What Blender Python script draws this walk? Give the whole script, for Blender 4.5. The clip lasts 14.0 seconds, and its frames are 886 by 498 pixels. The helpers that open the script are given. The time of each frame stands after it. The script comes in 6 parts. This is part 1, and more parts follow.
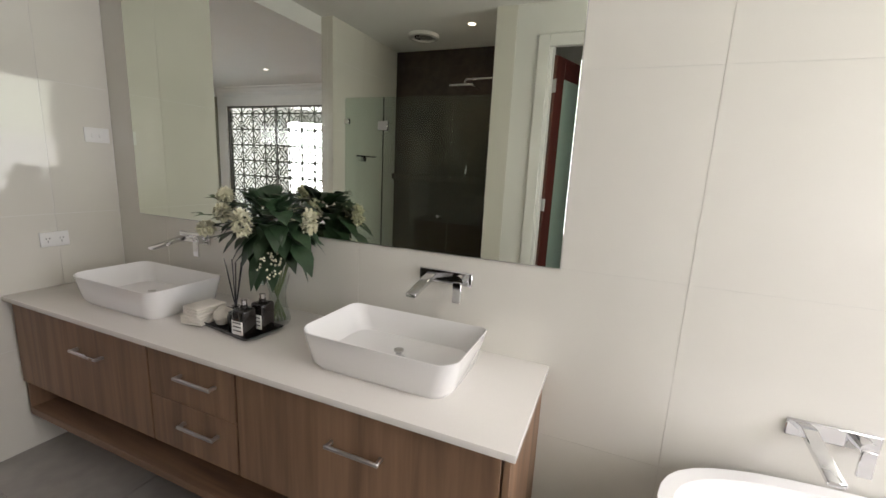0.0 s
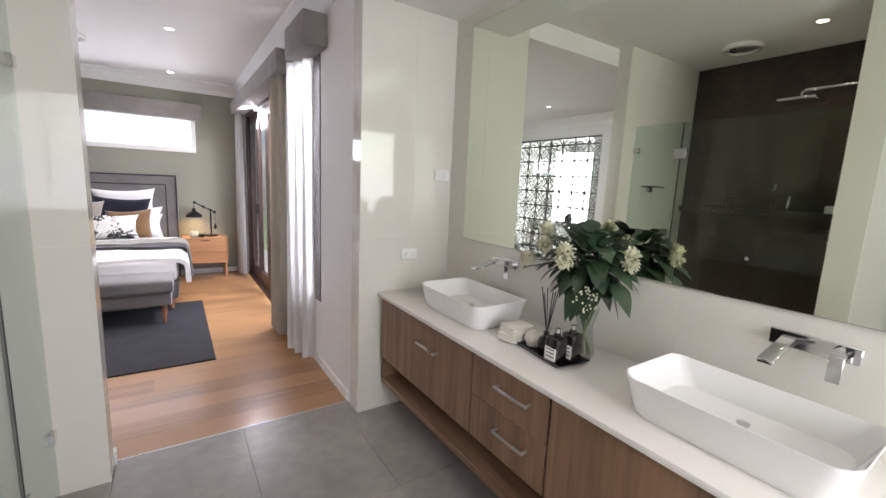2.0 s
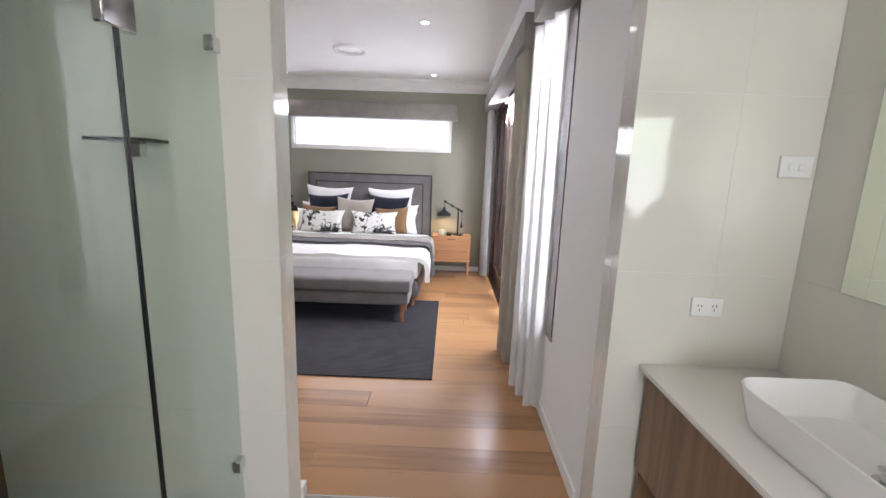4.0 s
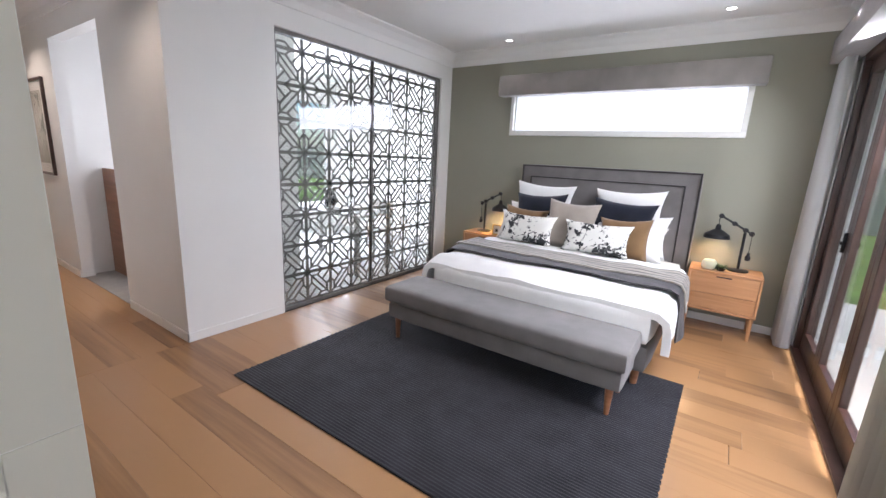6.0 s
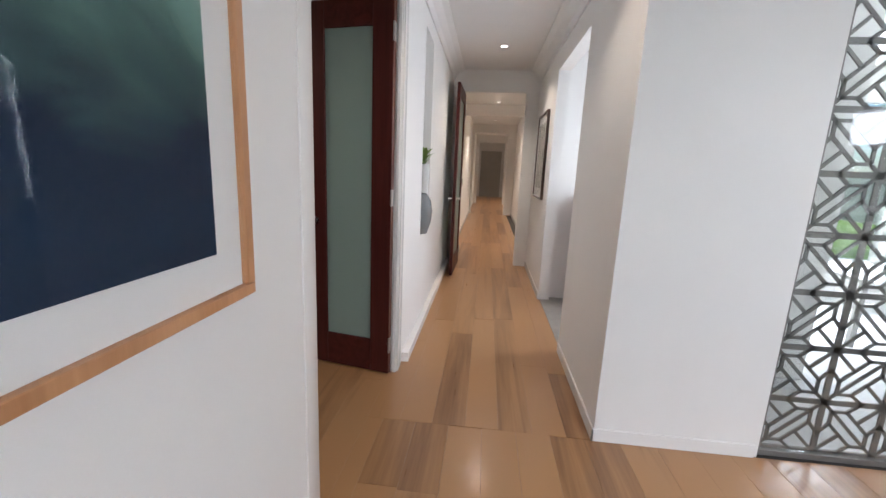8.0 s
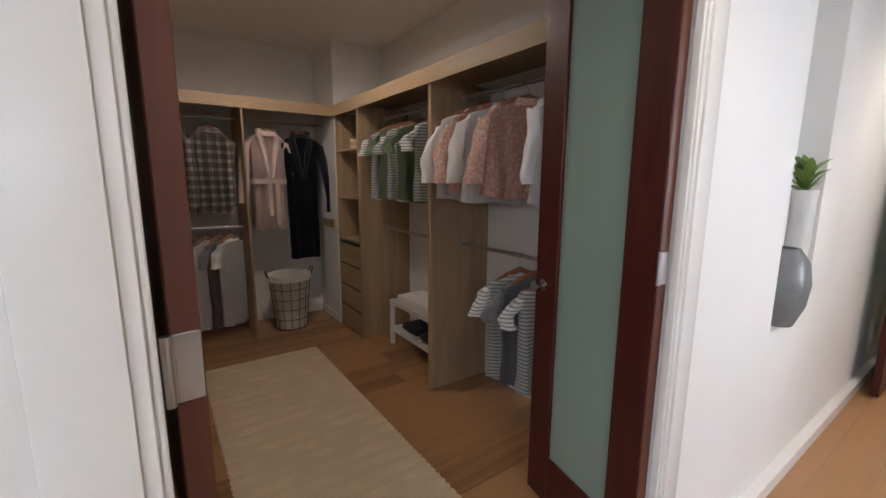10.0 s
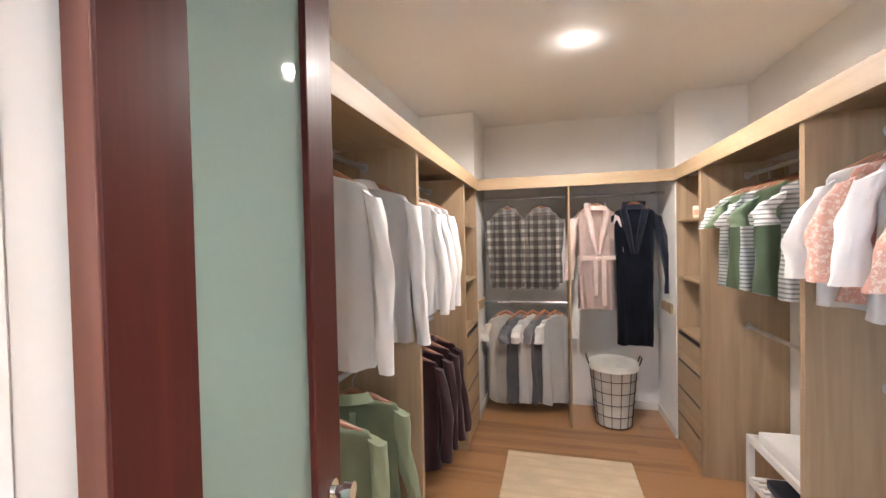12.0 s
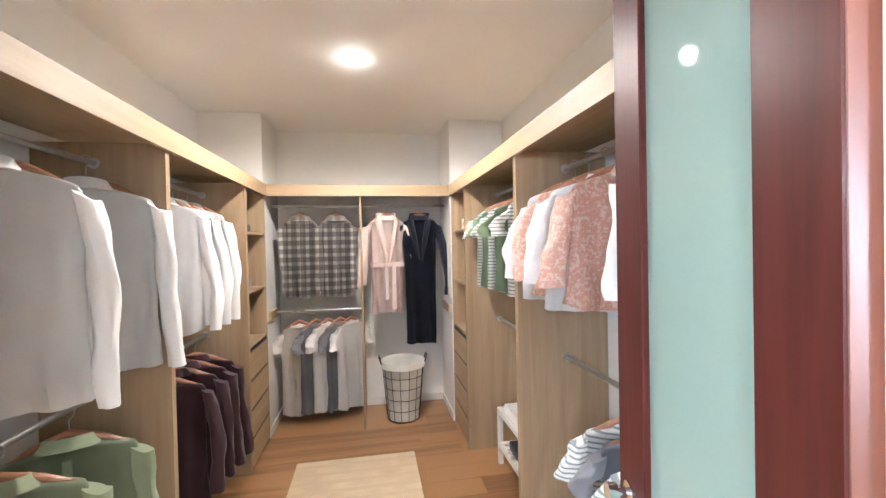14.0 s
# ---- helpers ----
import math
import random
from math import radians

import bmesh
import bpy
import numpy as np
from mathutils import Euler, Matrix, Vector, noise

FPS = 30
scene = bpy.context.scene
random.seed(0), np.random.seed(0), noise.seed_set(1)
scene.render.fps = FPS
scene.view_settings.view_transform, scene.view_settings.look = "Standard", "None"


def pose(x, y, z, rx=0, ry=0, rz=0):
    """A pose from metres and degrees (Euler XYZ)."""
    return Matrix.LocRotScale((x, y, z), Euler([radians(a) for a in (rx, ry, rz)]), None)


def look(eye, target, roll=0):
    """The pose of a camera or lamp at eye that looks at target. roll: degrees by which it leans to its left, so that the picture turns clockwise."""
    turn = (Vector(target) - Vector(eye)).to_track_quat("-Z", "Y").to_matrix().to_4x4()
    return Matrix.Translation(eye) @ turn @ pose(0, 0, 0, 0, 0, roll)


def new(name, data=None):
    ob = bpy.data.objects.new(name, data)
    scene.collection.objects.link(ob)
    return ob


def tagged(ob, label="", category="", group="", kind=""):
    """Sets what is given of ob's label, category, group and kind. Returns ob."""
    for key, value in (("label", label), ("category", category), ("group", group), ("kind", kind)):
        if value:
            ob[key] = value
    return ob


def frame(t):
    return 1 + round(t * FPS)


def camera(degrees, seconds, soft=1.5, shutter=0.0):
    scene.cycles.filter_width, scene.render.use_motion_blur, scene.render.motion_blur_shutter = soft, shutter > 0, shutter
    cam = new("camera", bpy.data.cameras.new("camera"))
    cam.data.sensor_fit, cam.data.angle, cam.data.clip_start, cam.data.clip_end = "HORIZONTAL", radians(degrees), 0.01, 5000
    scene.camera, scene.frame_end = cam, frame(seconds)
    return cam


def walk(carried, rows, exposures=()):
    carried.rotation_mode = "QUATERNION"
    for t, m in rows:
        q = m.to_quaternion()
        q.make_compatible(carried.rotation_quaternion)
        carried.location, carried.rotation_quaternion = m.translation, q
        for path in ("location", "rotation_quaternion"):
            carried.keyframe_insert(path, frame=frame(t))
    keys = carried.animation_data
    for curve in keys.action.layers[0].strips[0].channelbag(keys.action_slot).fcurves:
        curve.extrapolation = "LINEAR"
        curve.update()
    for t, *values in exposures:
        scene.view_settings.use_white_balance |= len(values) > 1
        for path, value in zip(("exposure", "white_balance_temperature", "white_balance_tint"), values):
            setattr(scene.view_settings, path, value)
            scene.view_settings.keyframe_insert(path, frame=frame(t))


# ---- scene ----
cam = camera(94.6, 14.0)
PATH = [
    (0, (0.054, -0.01, 1.473), (1.871, 0.734, 1.095), 2.9),
    (0.5, (-0.019, 0.008, 1.487), (1.621, 1.1, 1.14), 2.5),
    (1, (-0.058, 0.034, 1.5), (1.422, 1.34, 1.179), 2.4),
    (1.5, (-0.08, 0.09, 1.504), (1.227, 1.573, 1.196), 2.4),
    (2, (-0.125, 0.191, 1.499), (0.967, 1.837, 1.191), 2.6),
    (2.5, (-0.124, 0.307, 1.493), (0.704, 2.098, 1.169), 2.6),
    (3, (0.006, 0.488, 1.487), (0.526, 2.387, 1.137), 2.4),
    (3.2, (0.058, 0.58, 1.491), (0.437, 2.512, 1.137), 2.2),
    (5.5, (0.237, 2.194, 1.503), (-0.441, 4.026, 1.077), 2.7),
    (6, (0.147, 2.553, 1.495), (-0.953, 4.165, 1.059), 2.8),
    (6.5, (-0.037, 2.785, 1.449), (-1.61, 3.936, 1.003), 2.9),
    (7, (-0.315, 2.992, 1.424), (-2.149, 3.65, 0.972), 3.5),
    (7.5, (-0.66, 3.149, 1.409), (-2.609, 3.297, 0.983), 2.2),
    (7.7, (-0.807, 3.181, 1.417), (-2.764, 3.182, 1.005), 2.3),
    (9.8, (-2.230, 3.298, 1.448), (-3.569, 1.849, 1.115), 0.8),
    (10, (-2.333, 3.253, 1.486), (-3.464, 1.633, 1.154), 0.3),
    (10.5, (-2.567, 3.184, 1.520), (-3.063, 1.261, 1.279), 0.6),
    (11, (-2.687, 3.052, 1.584), (-2.622, 1.058, 1.439), 0.4),
    (11.5, (-2.764, 2.944, 1.634), (-2.342, 0.991, 1.564), -0.4),
    (12, (-2.838, 2.919, 1.648), (-2.333, 0.984, 1.607), -1.2),
    (12.5, (-2.914, 2.938, 1.658), (-2.554, 0.971, 1.628), -0.5),
    (13, (-2.957, 2.953, 1.656), (-2.704, 0.969, 1.622), -0.7),
    (13.5, (-3.008, 2.961, 1.657), (-2.972, 0.962, 1.628), -0.9),
    (14, (-3.087, 2.975, 1.652), (-3.435, 1.006, 1.626), -1.2),
]
EXPOSURES = [(0, -0.47, 6250, 22), (1.0, -0.02, 6100, 22), (3.2, 0.06, 6000, 20), (5.3, 0.03, 5850, 18), (6.2, 0.0, 5800, 17), (7.0, 0.18, 5750, 14), (7.7, 0.18, 5750, 13), (9.8, 0.28, 5800, 13), (10.5, 0.85, 6200, 20), (11.1, 1.75, 6800, 25), (11.5, 1.9, 6000, 15), (12, 2.35, 5400, 11), (13, 2.72, 5180, 8), (14, 2.68, 5220, 7)]
walk(cam, [(t, look(eye, target, roll)) for t, eye, target, roll in PATH], EXPOSURES)

# ---------------------------------------------------------------- light
CEIL = 2.8
world = bpy.data.worlds.new("sky")
scene.world = world
world.use_nodes = True
wn = world.node_tree
sky = wn.nodes.new("ShaderNodeTexSky")
sky.sky_type, sky.sun_disc = "NISHITA", False
sky.sun_elevation, sky.sun_rotation = radians(68), radians(95)
wn.nodes["Background"].inputs[1].default_value = 0.15
wn.links.new(sky.outputs[0], wn.nodes["Background"].inputs[0])


def lamp(name, kind, energy, m, color=(1, 1, 1), **more):
    data = bpy.data.lights.new(name, kind)
    data.energy, data.color = energy, color
    if kind == "AREA":
        data.shape, data.size, data.size_y = "RECTANGLE", more["size"], more["size_y"]
    if kind == "SUN":
        data.angle = radians(0.6)
    if kind == "SPOT":
        data.spot_size, data.spot_blend, data.shadow_soft_size = radians(more["cone"]), 0.6 if more["cone"] < 150 else 0.5, 0.04
    if kind == "POINT":
        data.shadow_soft_size = more["size"]
    ob = new(name, data)
    ob.matrix_world = m
    return ob


lamp("sun", "SUN", 5.0, look((12, 4, 30), (0.5, 6, 0)), (1, 0.95, 0.86))
DAY = (0.97, 0.98, 1.0)
lamp("daylight_garden_doors", "AREA", 250, look((1.32, 5.2, 2.36), (-1.8, 3.8, 0.7)), (1.0, 0.985, 0.96), size=2.9, size_y=0.45)
lamp("daylight_north_window", "AREA", 13, look((-1.0, 7.352, 2.05), (-1.0, 4, 1.75)), DAY, size=2.2, size_y=0.34)
lamp("daylight_study_window", "AREA", 270, look((-6.4, 6.9, 1.5), (-2.4, 4.0, 1.2)), DAY, size=2.6, size_y=2.0)
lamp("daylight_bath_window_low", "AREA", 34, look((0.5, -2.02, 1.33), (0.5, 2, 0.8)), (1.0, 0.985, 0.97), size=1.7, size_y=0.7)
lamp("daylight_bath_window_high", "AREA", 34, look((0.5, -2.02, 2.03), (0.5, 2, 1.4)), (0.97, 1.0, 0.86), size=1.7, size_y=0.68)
lamp("daylight_narrow_window", "AREA", 8, look((1.04, 3.74, 1.45), (-0.6, 3.1, 1.1)), DAY, size=0.32, size_y=1.7)
lamp("daylight_side_bath", "AREA", 9, look((-4.9, 5.2, 1.7), (-4.9, 3, 1.2)), DAY, size=1.2, size_y=1.2)


# ---------------------------------------------------------------- materials
def base_mat(name):
    m = bpy.data.materials.new(name)
    m.use_nodes = True
    return m, m.node_tree.nodes, m.node_tree.links, m.node_tree.nodes["Principled BSDF"]


def paint(name, color, rough=0.5, metal=0.0, var=0.08, scale=3.0, bump=0.0, fine=60.0, coat=0.0, sheen=0.0, trans=0.0, spec=0.5):
    """A surface with broad and fine variation of colour and gloss, and a fine relief."""
    m, n, l, p = base_mat(name)
    co = n.new("ShaderNodeTexCoord")
    big, small = n.new("ShaderNodeTexNoise"), n.new("ShaderNodeTexNoise")
    big.inputs["Scale"].default_value, small.inputs["Scale"].default_value = scale, fine
    big.inputs["Detail"].default_value = 4
    for t in (big, small):
        l.new(co.outputs["Object"], t.inputs["Vector"])
    add = n.new("ShaderNodeMath")
    add.operation = "MULTIPLY_ADD"
    l.new(small.outputs["Fac"], add.inputs[0])
    add.inputs[1].default_value = 0.4
    l.new(big.outputs["Fac"], add.inputs[2])
    ramp = n.new("ShaderNodeValToRGB")
    ramp.color_ramp.elements[0].position, ramp.color_ramp.elements[1].position = 0.4, 1.0
    ramp.color_ramp.elements[0].color = (*[c * (1 - var) for c in color], 1)
    ramp.color_ramp.elements[1].color = (*[min(1, c * (1 + var)) for c in color], 1)
    l.new(add.outputs[0], ramp.inputs[0])
    l.new(ramp.outputs[0], p.inputs["Base Color"])
    r = n.new("ShaderNodeMapRange")
    r.inputs["To Min"].default_value, r.inputs["To Max"].default_value = max(0.02, rough * 0.85), min(1, rough * 1.15)
    l.new(big.outputs["Fac"], r.inputs["Value"])
    l.new(r.outputs[0], p.inputs["Roughness"])
    p.inputs["Metallic"].default_value = metal
    p.inputs["Coat Weight"].default_value = coat
    p.inputs["Sheen Weight"].default_value = sheen
    p.inputs["Transmission Weight"].default_value = trans
    p.inputs["Specular IOR Level"].default_value = spec
    if bump:
        b = n.new("ShaderNodeBump")
        b.inputs["Strength"].default_value, b.inputs["Distance"].default_value = bump, 0.004
        l.new(small.outputs["Fac"], b.inputs["Height"])
        l.new(b.outputs[0], p.inputs["Normal"])
    return m


def wood(name, dark, light, axis=0, rough=0.4, grain=1.0, tone=0.0, coat=0.0):
    """Timber with its grain along one axis; tone: how much whole pieces differ from each other."""
    m, n, l, p = base_mat(name)
    co, mp, info = n.new("ShaderNodeTexCoord"), n.new("ShaderNodeMapping"), n.new("ShaderNodeObjectInfo")
    s = [9.0 * grain, 9.0 * grain, 9.0 * grain]
    s[axis] = 0.55 * grain
    mp.inputs["Scale"].default_value = s
    l.new(co.outputs["Object"], mp.inputs["Vector"])
    shift = n.new("ShaderNodeVectorMath")
    shift.operation = "MULTIPLY_ADD"
    l.new(info.outputs["Random"], shift.inputs[0])
    shift.inputs[1].default_value = (37, 51, 23)
    l.new(mp.outputs[0], shift.inputs[2])
    a, b = n.new("ShaderNodeTexNoise"), n.new("ShaderNodeTexNoise")
    a.inputs["Scale"].default_value, a.inputs["Detail"].default_value, a.inputs["Distortion"].default_value = 1.0, 6, 1.1
    b.inputs["Scale"].default_value, b.inputs["Detail"].default_value = 6.0, 3
    for t in (a, b):
        l.new(shift.outputs[0], t.inputs["Vector"])
    mix = n.new("ShaderNodeMath")
    mix.operation = "MULTIPLY_ADD"
    l.new(b.outputs["Fac"], mix.inputs[0])
    mix.inputs[1].default_value = 0.35
    l.new(a.outputs["Fac"], mix.inputs[2])
    own = n.new("ShaderNodeMath")
    own.operation = "MULTIPLY_ADD"
    l.new(info.outputs["Random"], own.inputs[0])
    own.inputs[1].default_value = tone
    l.new(mix.outputs[0], own.inputs[2])
    ramp = n.new("ShaderNodeValToRGB")
    ramp.color_ramp.elements[0].position, ramp.color_ramp.elements[1].position = 0.42, 0.95 + tone
    ramp.color_ramp.elements[0].color, ramp.color_ramp.elements[1].color = (*dark, 1), (*light, 1)
    l.new(own.outputs[0], ramp.inputs[0])
    l.new(ramp.outputs[0], p.inputs["Base Color"])
    rr = n.new("ShaderNodeMapRange")
    rr.inputs["To Min"].default_value, rr.inputs["To Max"].default_value = rough * 0.8, rough * 1.25
    l.new(b.outputs["Fac"], rr.inputs["Value"])
    l.new(rr.outputs[0], p.inputs["Roughness"])
    p.inputs["Coat Weight"].default_value = coat
    p.inputs["Coat Roughness"].default_value = 0.12
    bu = n.new("ShaderNodeBump")
    bu.inputs["Strength"].default_value, bu.inputs["Distance"].default_value = 0.12 if coat < 0.4 else 0.02, 0.002
    l.new(b.outputs["Fac"], bu.inputs["Height"])
    l.new(bu.outputs[0], p.inputs["Normal"])
    return m


def cloth(name, color, var=0.12, weave=420.0, bump=0.5, sheen=0.2, second=None, stripes=None, plaid=None, through_light=0.0):
    """Woven fabric; stripes (axis, count a metre) or plaid (count a metre) mix in the second colour."""
    m, n, l, p = base_mat(name)
    co = n.new("ShaderNodeTexCoord")
    fine, big = n.new("ShaderNodeTexNoise"), n.new("ShaderNodeTexNoise")
    fine.inputs["Scale"].default_value, big.inputs["Scale"].default_value = weave, 5.0
    l.new(co.outputs["Object"], fine.inputs["Vector"])
    l.new(co.outputs["Object"], big.inputs["Vector"])
    ramp = n.new("ShaderNodeValToRGB")
    ramp.color_ramp.elements[0].position, ramp.color_ramp.elements[1].position = 0.3, 0.7
    ramp.color_ramp.elements[0].color = (*[c * (1 - var) for c in color], 1)
    ramp.color_ramp.elements[1].color = (*[min(1, c * (1 + var)) for c in color], 1)
    half = n.new("ShaderNodeMath")
    half.operation = "MULTIPLY_ADD"
    l.new(fine.outputs["Fac"], half.inputs[0])
    half.inputs[1].default_value = 0.5
    l.new(big.outputs["Fac"], half.inputs[2])
    sub = n.new("ShaderNodeMath")
    sub.operation = "SUBTRACT"
    l.new(half.outputs[0], sub.inputs[0])
    sub.inputs[1].default_value = 0.25
    l.new(sub.outputs[0], ramp.inputs[0])
    last = ramp.outputs[0]
    bands = [stripes] if stripes else [(0, plaid), (2, plaid)] if plaid else []
    for axis, count in bands:
        sep, ml, fr, gt = n.new("ShaderNodeSeparateXYZ"), n.new("ShaderNodeMath"), n.new("ShaderNodeMath"), n.new("ShaderNodeMath")
        ml.operation, fr.operation, gt.operation = "MULTIPLY", "FRACT", "GREATER_THAN"
        l.new(co.outputs["Object"], sep.inputs[0])
        l.new(sep.outputs[axis], ml.inputs[0])
        ml.inputs[1].default_value = count
        l.new(ml.outputs[0], fr.inputs[0])
        l.new(fr.outputs[0], gt.inputs[0])
        gt.inputs[1].default_value = 0.40 if plaid else 0.64
        mx = n.new("ShaderNodeMix")
        mx.data_type = "RGBA"
        fac = n.new("ShaderNodeMath")
        fac.operation = "MULTIPLY"
        fac.inputs[1].default_value = 0.62 if plaid else 0.9
        l.new(gt.outputs[0], fac.inputs[0])
        l.new(fac.outputs[0], mx.inputs[0])
        l.new(last, mx.inputs[6])
        mx.inputs[7].default_value = (*second, 1)
        last = mx.outputs[2]
    l.new(last, p.inputs["Base Color"])
    p.inputs["Roughness"].default_value = 0.9
    p.inputs["Sheen Weight"].default_value = sheen
    p.inputs["Specular IOR Level"].default_value = 0.2
    b = n.new("ShaderNodeBump")
    b.inputs["Strength"].default_value, b.inputs["Distance"].default_value = bump, 0.0012
    l.new(fine.outputs["Fac"], b.inputs["Height"])
    l.new(b.outputs[0], p.inputs["Normal"])
    if through_light:
        tl, mx = n.new("ShaderNodeBsdfTranslucent"), n.new("ShaderNodeMixShader")
        l.new(last, tl.inputs[0])
        mx.inputs[0].default_value = through_light
        l.new(p.outputs[0], mx.inputs[1])
        l.new(tl.outputs[0], mx.inputs[2])
        l.new(mx.outputs[0], n["Material Output"].inputs[0])
    return m


def speckle(name, ground, mark, scale, edge, blot=2.0, rough=0.85):
    """A printed cloth or painting: blots of one colour on another."""
    m, n, l, p = base_mat(name)
    co, no, vo = n.new("ShaderNodeTexCoord"), n.new("ShaderNodeTexNoise"), n.new("ShaderNodeTexNoise")
    no.inputs["Scale"].default_value, no.inputs["Detail"].default_value, no.inputs["Distortion"].default_value = scale, 5, blot
    vo.inputs["Scale"].default_value = scale * 0.45
    l.new(co.outputs["Object"], no.inputs["Vector"])
    l.new(co.outputs["Object"], vo.inputs["Vector"])
    ml = n.new("ShaderNodeMath")
    ml.operation = "MULTIPLY_ADD"
    l.new(vo.outputs["Fac"], ml.inputs[0])
    ml.inputs[1].default_value = 0.8
    l.new(no.outputs["Fac"], ml.inputs[2])
    ramp = n.new("ShaderNodeValToRGB")
    ramp.color_ramp.elements[0].position, ramp.color_ramp.elements[1].position = edge, edge + 0.06
    ramp.color_ramp.elements[0].color, ramp.color_ramp.elements[1].color = (*ground, 1), (*mark, 1)
    l.new(ml.outputs[0], ramp.inputs[0])
    l.new(ramp.outputs[0], p.inputs["Base Color"])
    p.inputs["Roughness"].default_value = rough
    return m


def clear_glass(name, tint=(0.97, 0.99, 0.98), ior=1.45, slant=1.0):
    """Thin clear glass: see-through, with a gloss that grows at a slant."""
    m, n, l, p = base_mat(name)
    n.remove(p)
    tr, gl, lw, mx = n.new("ShaderNodeBsdfTransparent"), n.new("ShaderNodeBsdfGlossy"), n.new("ShaderNodeLayerWeight"), n.new("ShaderNodeMixShader")
    tr.inputs[0].default_value = (*tint, 1)
    gl.inputs["Roughness"].default_value = 0.0
    head = ((ior - 1) / (ior + 1)) ** 2
    pw, ma = n.new("ShaderNodeMath"), n.new("ShaderNodeMath")
    pw.operation, ma.operation = "POWER", "MULTIPLY_ADD"
    lw.inputs[0].default_value = 0.5
    l.new(lw.outputs["Facing"], pw.inputs[0])
    pw.inputs[1].default_value = 5.0
    l.new(pw.outputs[0], ma.inputs[0])
    ma.inputs[1].default_value, ma.inputs[2].default_value = (1 - head) * slant, head
    l.new(ma.outputs[0], mx.inputs[0])
    l.new(tr.outputs[0], mx.inputs[1])
    l.new(gl.outputs[0], mx.inputs[2])
    l.new(mx.outputs[0], n["Material Output"].inputs[0])
    return m


def glow(name, color, strength):
    m, n, l, p = base_mat(name)
    p.inputs["Base Color"].default_value = (*color, 1)
    p.inputs["Emission Color"].default_value = (*color, 1)
    p.inputs["Emission Strength"].default_value = strength
    return m


WALL = paint("wall_paint_white", (0.80, 0.79, 0.76), 0.6, var=0.02, bump=0.05, fine=220)
CEILING = paint("ceiling_paint", (0.82, 0.81, 0.79), 0.7, var=0.02, bump=0.04, fine=200)
GREEN = paint("wall_paint_olive_grey", (0.30, 0.295, 0.235), 0.65, var=0.03, bump=0.05, fine=220)
TRIM = paint("trim_gloss_white", (0.82, 0.81, 0.78), 0.25, var=0.02)
TILE_W = paint("wall_tile_cream_gloss", (0.72, 0.70, 0.63), 0.07, var=0.03, scale=1.2, fine=9, coat=0.3)
GROUT = paint("grout", (0.68, 0.66, 0.60), 0.9, var=0.05)
TILE_F = paint("floor_tile_grey", (0.30, 0.285, 0.26), 0.30, var=0.32, scale=1.6, fine=14, bump=0.05)
TILE_D = paint("shower_tile_dark_brown", (0.072, 0.053, 0.043), 0.34, spec=0.3, var=0.5, scale=1.5, fine=12)
GROUT_D = paint("grout_dark", (0.06, 0.055, 0.05), 0.9)
BOARD = wood("floorboard_spotted_gum", (0.135, 0.057, 0.022), (0.405, 0.220, 0.095), 0, 0.30, 0.8, 0.75, coat=0.12)
OAK = wood("robe_oak_veneer", (0.30, 0.205, 0.115), (0.45, 0.325, 0.195), 2, 0.5, 1.3)
OAKH = wood("robe_oak_veneer_level", (0.34, 0.24, 0.13), (0.48, 0.35, 0.21), 1, 0.5, 1.3)
VANITY = wood("vanity_walnut_laminate", (0.150, 0.085, 0.050), (0.34, 0.205, 0.120), 2, 0.5, 1.2)
VANITYH = wood("vanity_walnut_level", (0.150, 0.085, 0.050), (0.32, 0.195, 0.115), 1, 0.5, 1.2)
MERBAU = wood("dark_red_stained_timber", (0.050, 0.011, 0.009), (0.092, 0.021, 0.016), 2, 0.42, 1.6, coat=0.05)
MERBAUH = wood("dark_red_timber_level", (0.050, 0.011, 0.009), (0.090, 0.020, 0.016), 0, 0.42, 1.6, coat=0.05)
for stained in (MERBAU, MERBAUH):
    stained.node_tree.nodes["Principled BSDF"].inputs["Specular IOR Level"].default_value = 0.22
EDGEW = wood("red_brown_timber_edge", (0.075, 0.022, 0.012), (0.15, 0.048, 0.025), 2, 0.4, 1.4)
FRAMEW = wood("dark_brown_door_timber", (0.035, 0.016, 0.012), (0.075, 0.036, 0.026), 2, 0.35, 1.6, coat=0.3)
HONEY = wood("honey_oak", (0.42, 0.20, 0.085), (0.60, 0.32, 0.15), 0, 0.4, 1.5)
HONEYV = wood("honey_oak_upright", (0.42, 0.20, 0.085), (0.60, 0.32, 0.15), 2, 0.4, 1.5)
HANGW = wood("hanger_wood", (0.24, 0.10, 0.05), (0.42, 0.20, 0.10), 0, 0.35, 2.0, coat=0.3)
STONE = paint("benchtop_white_stone", (0.80, 0.77, 0.72), 0.16, var=0.025, fine=150)
CERAMIC = paint("white_ceramic", (0.86, 0.85, 0.83), 0.06, var=0.01, coat=0.5)
CHROME = paint("chrome", (0.72, 0.72, 0.73), 0.07, 1.0, var=0.02)
STEEL = paint("brushed_steel", (0.52, 0.51, 0.50), 0.28, 1.0, var=0.06)
BLACKM = paint("black_metal", (0.016, 0.016, 0.018), 0.38, 0.3, var=0.1)
SCREENM = paint("screen_bronze_metal", (0.20, 0.19, 0.175), 0.45, 0.3, var=0.1)
PLASTIC = paint("white_plastic", (0.82, 0.82, 0.80), 0.3, var=0.01)
BLACKC = paint("black_glaze", (0.012, 0.012, 0.016), 0.12, var=0.1)
AMBER = paint("dark_bottle_glass", (0.010, 0.008, 0.007), 0.06, var=0.1, coat=0.6)
LABEL = paint("label_paper", (0.80, 0.79, 0.75), 0.7, var=0.03)
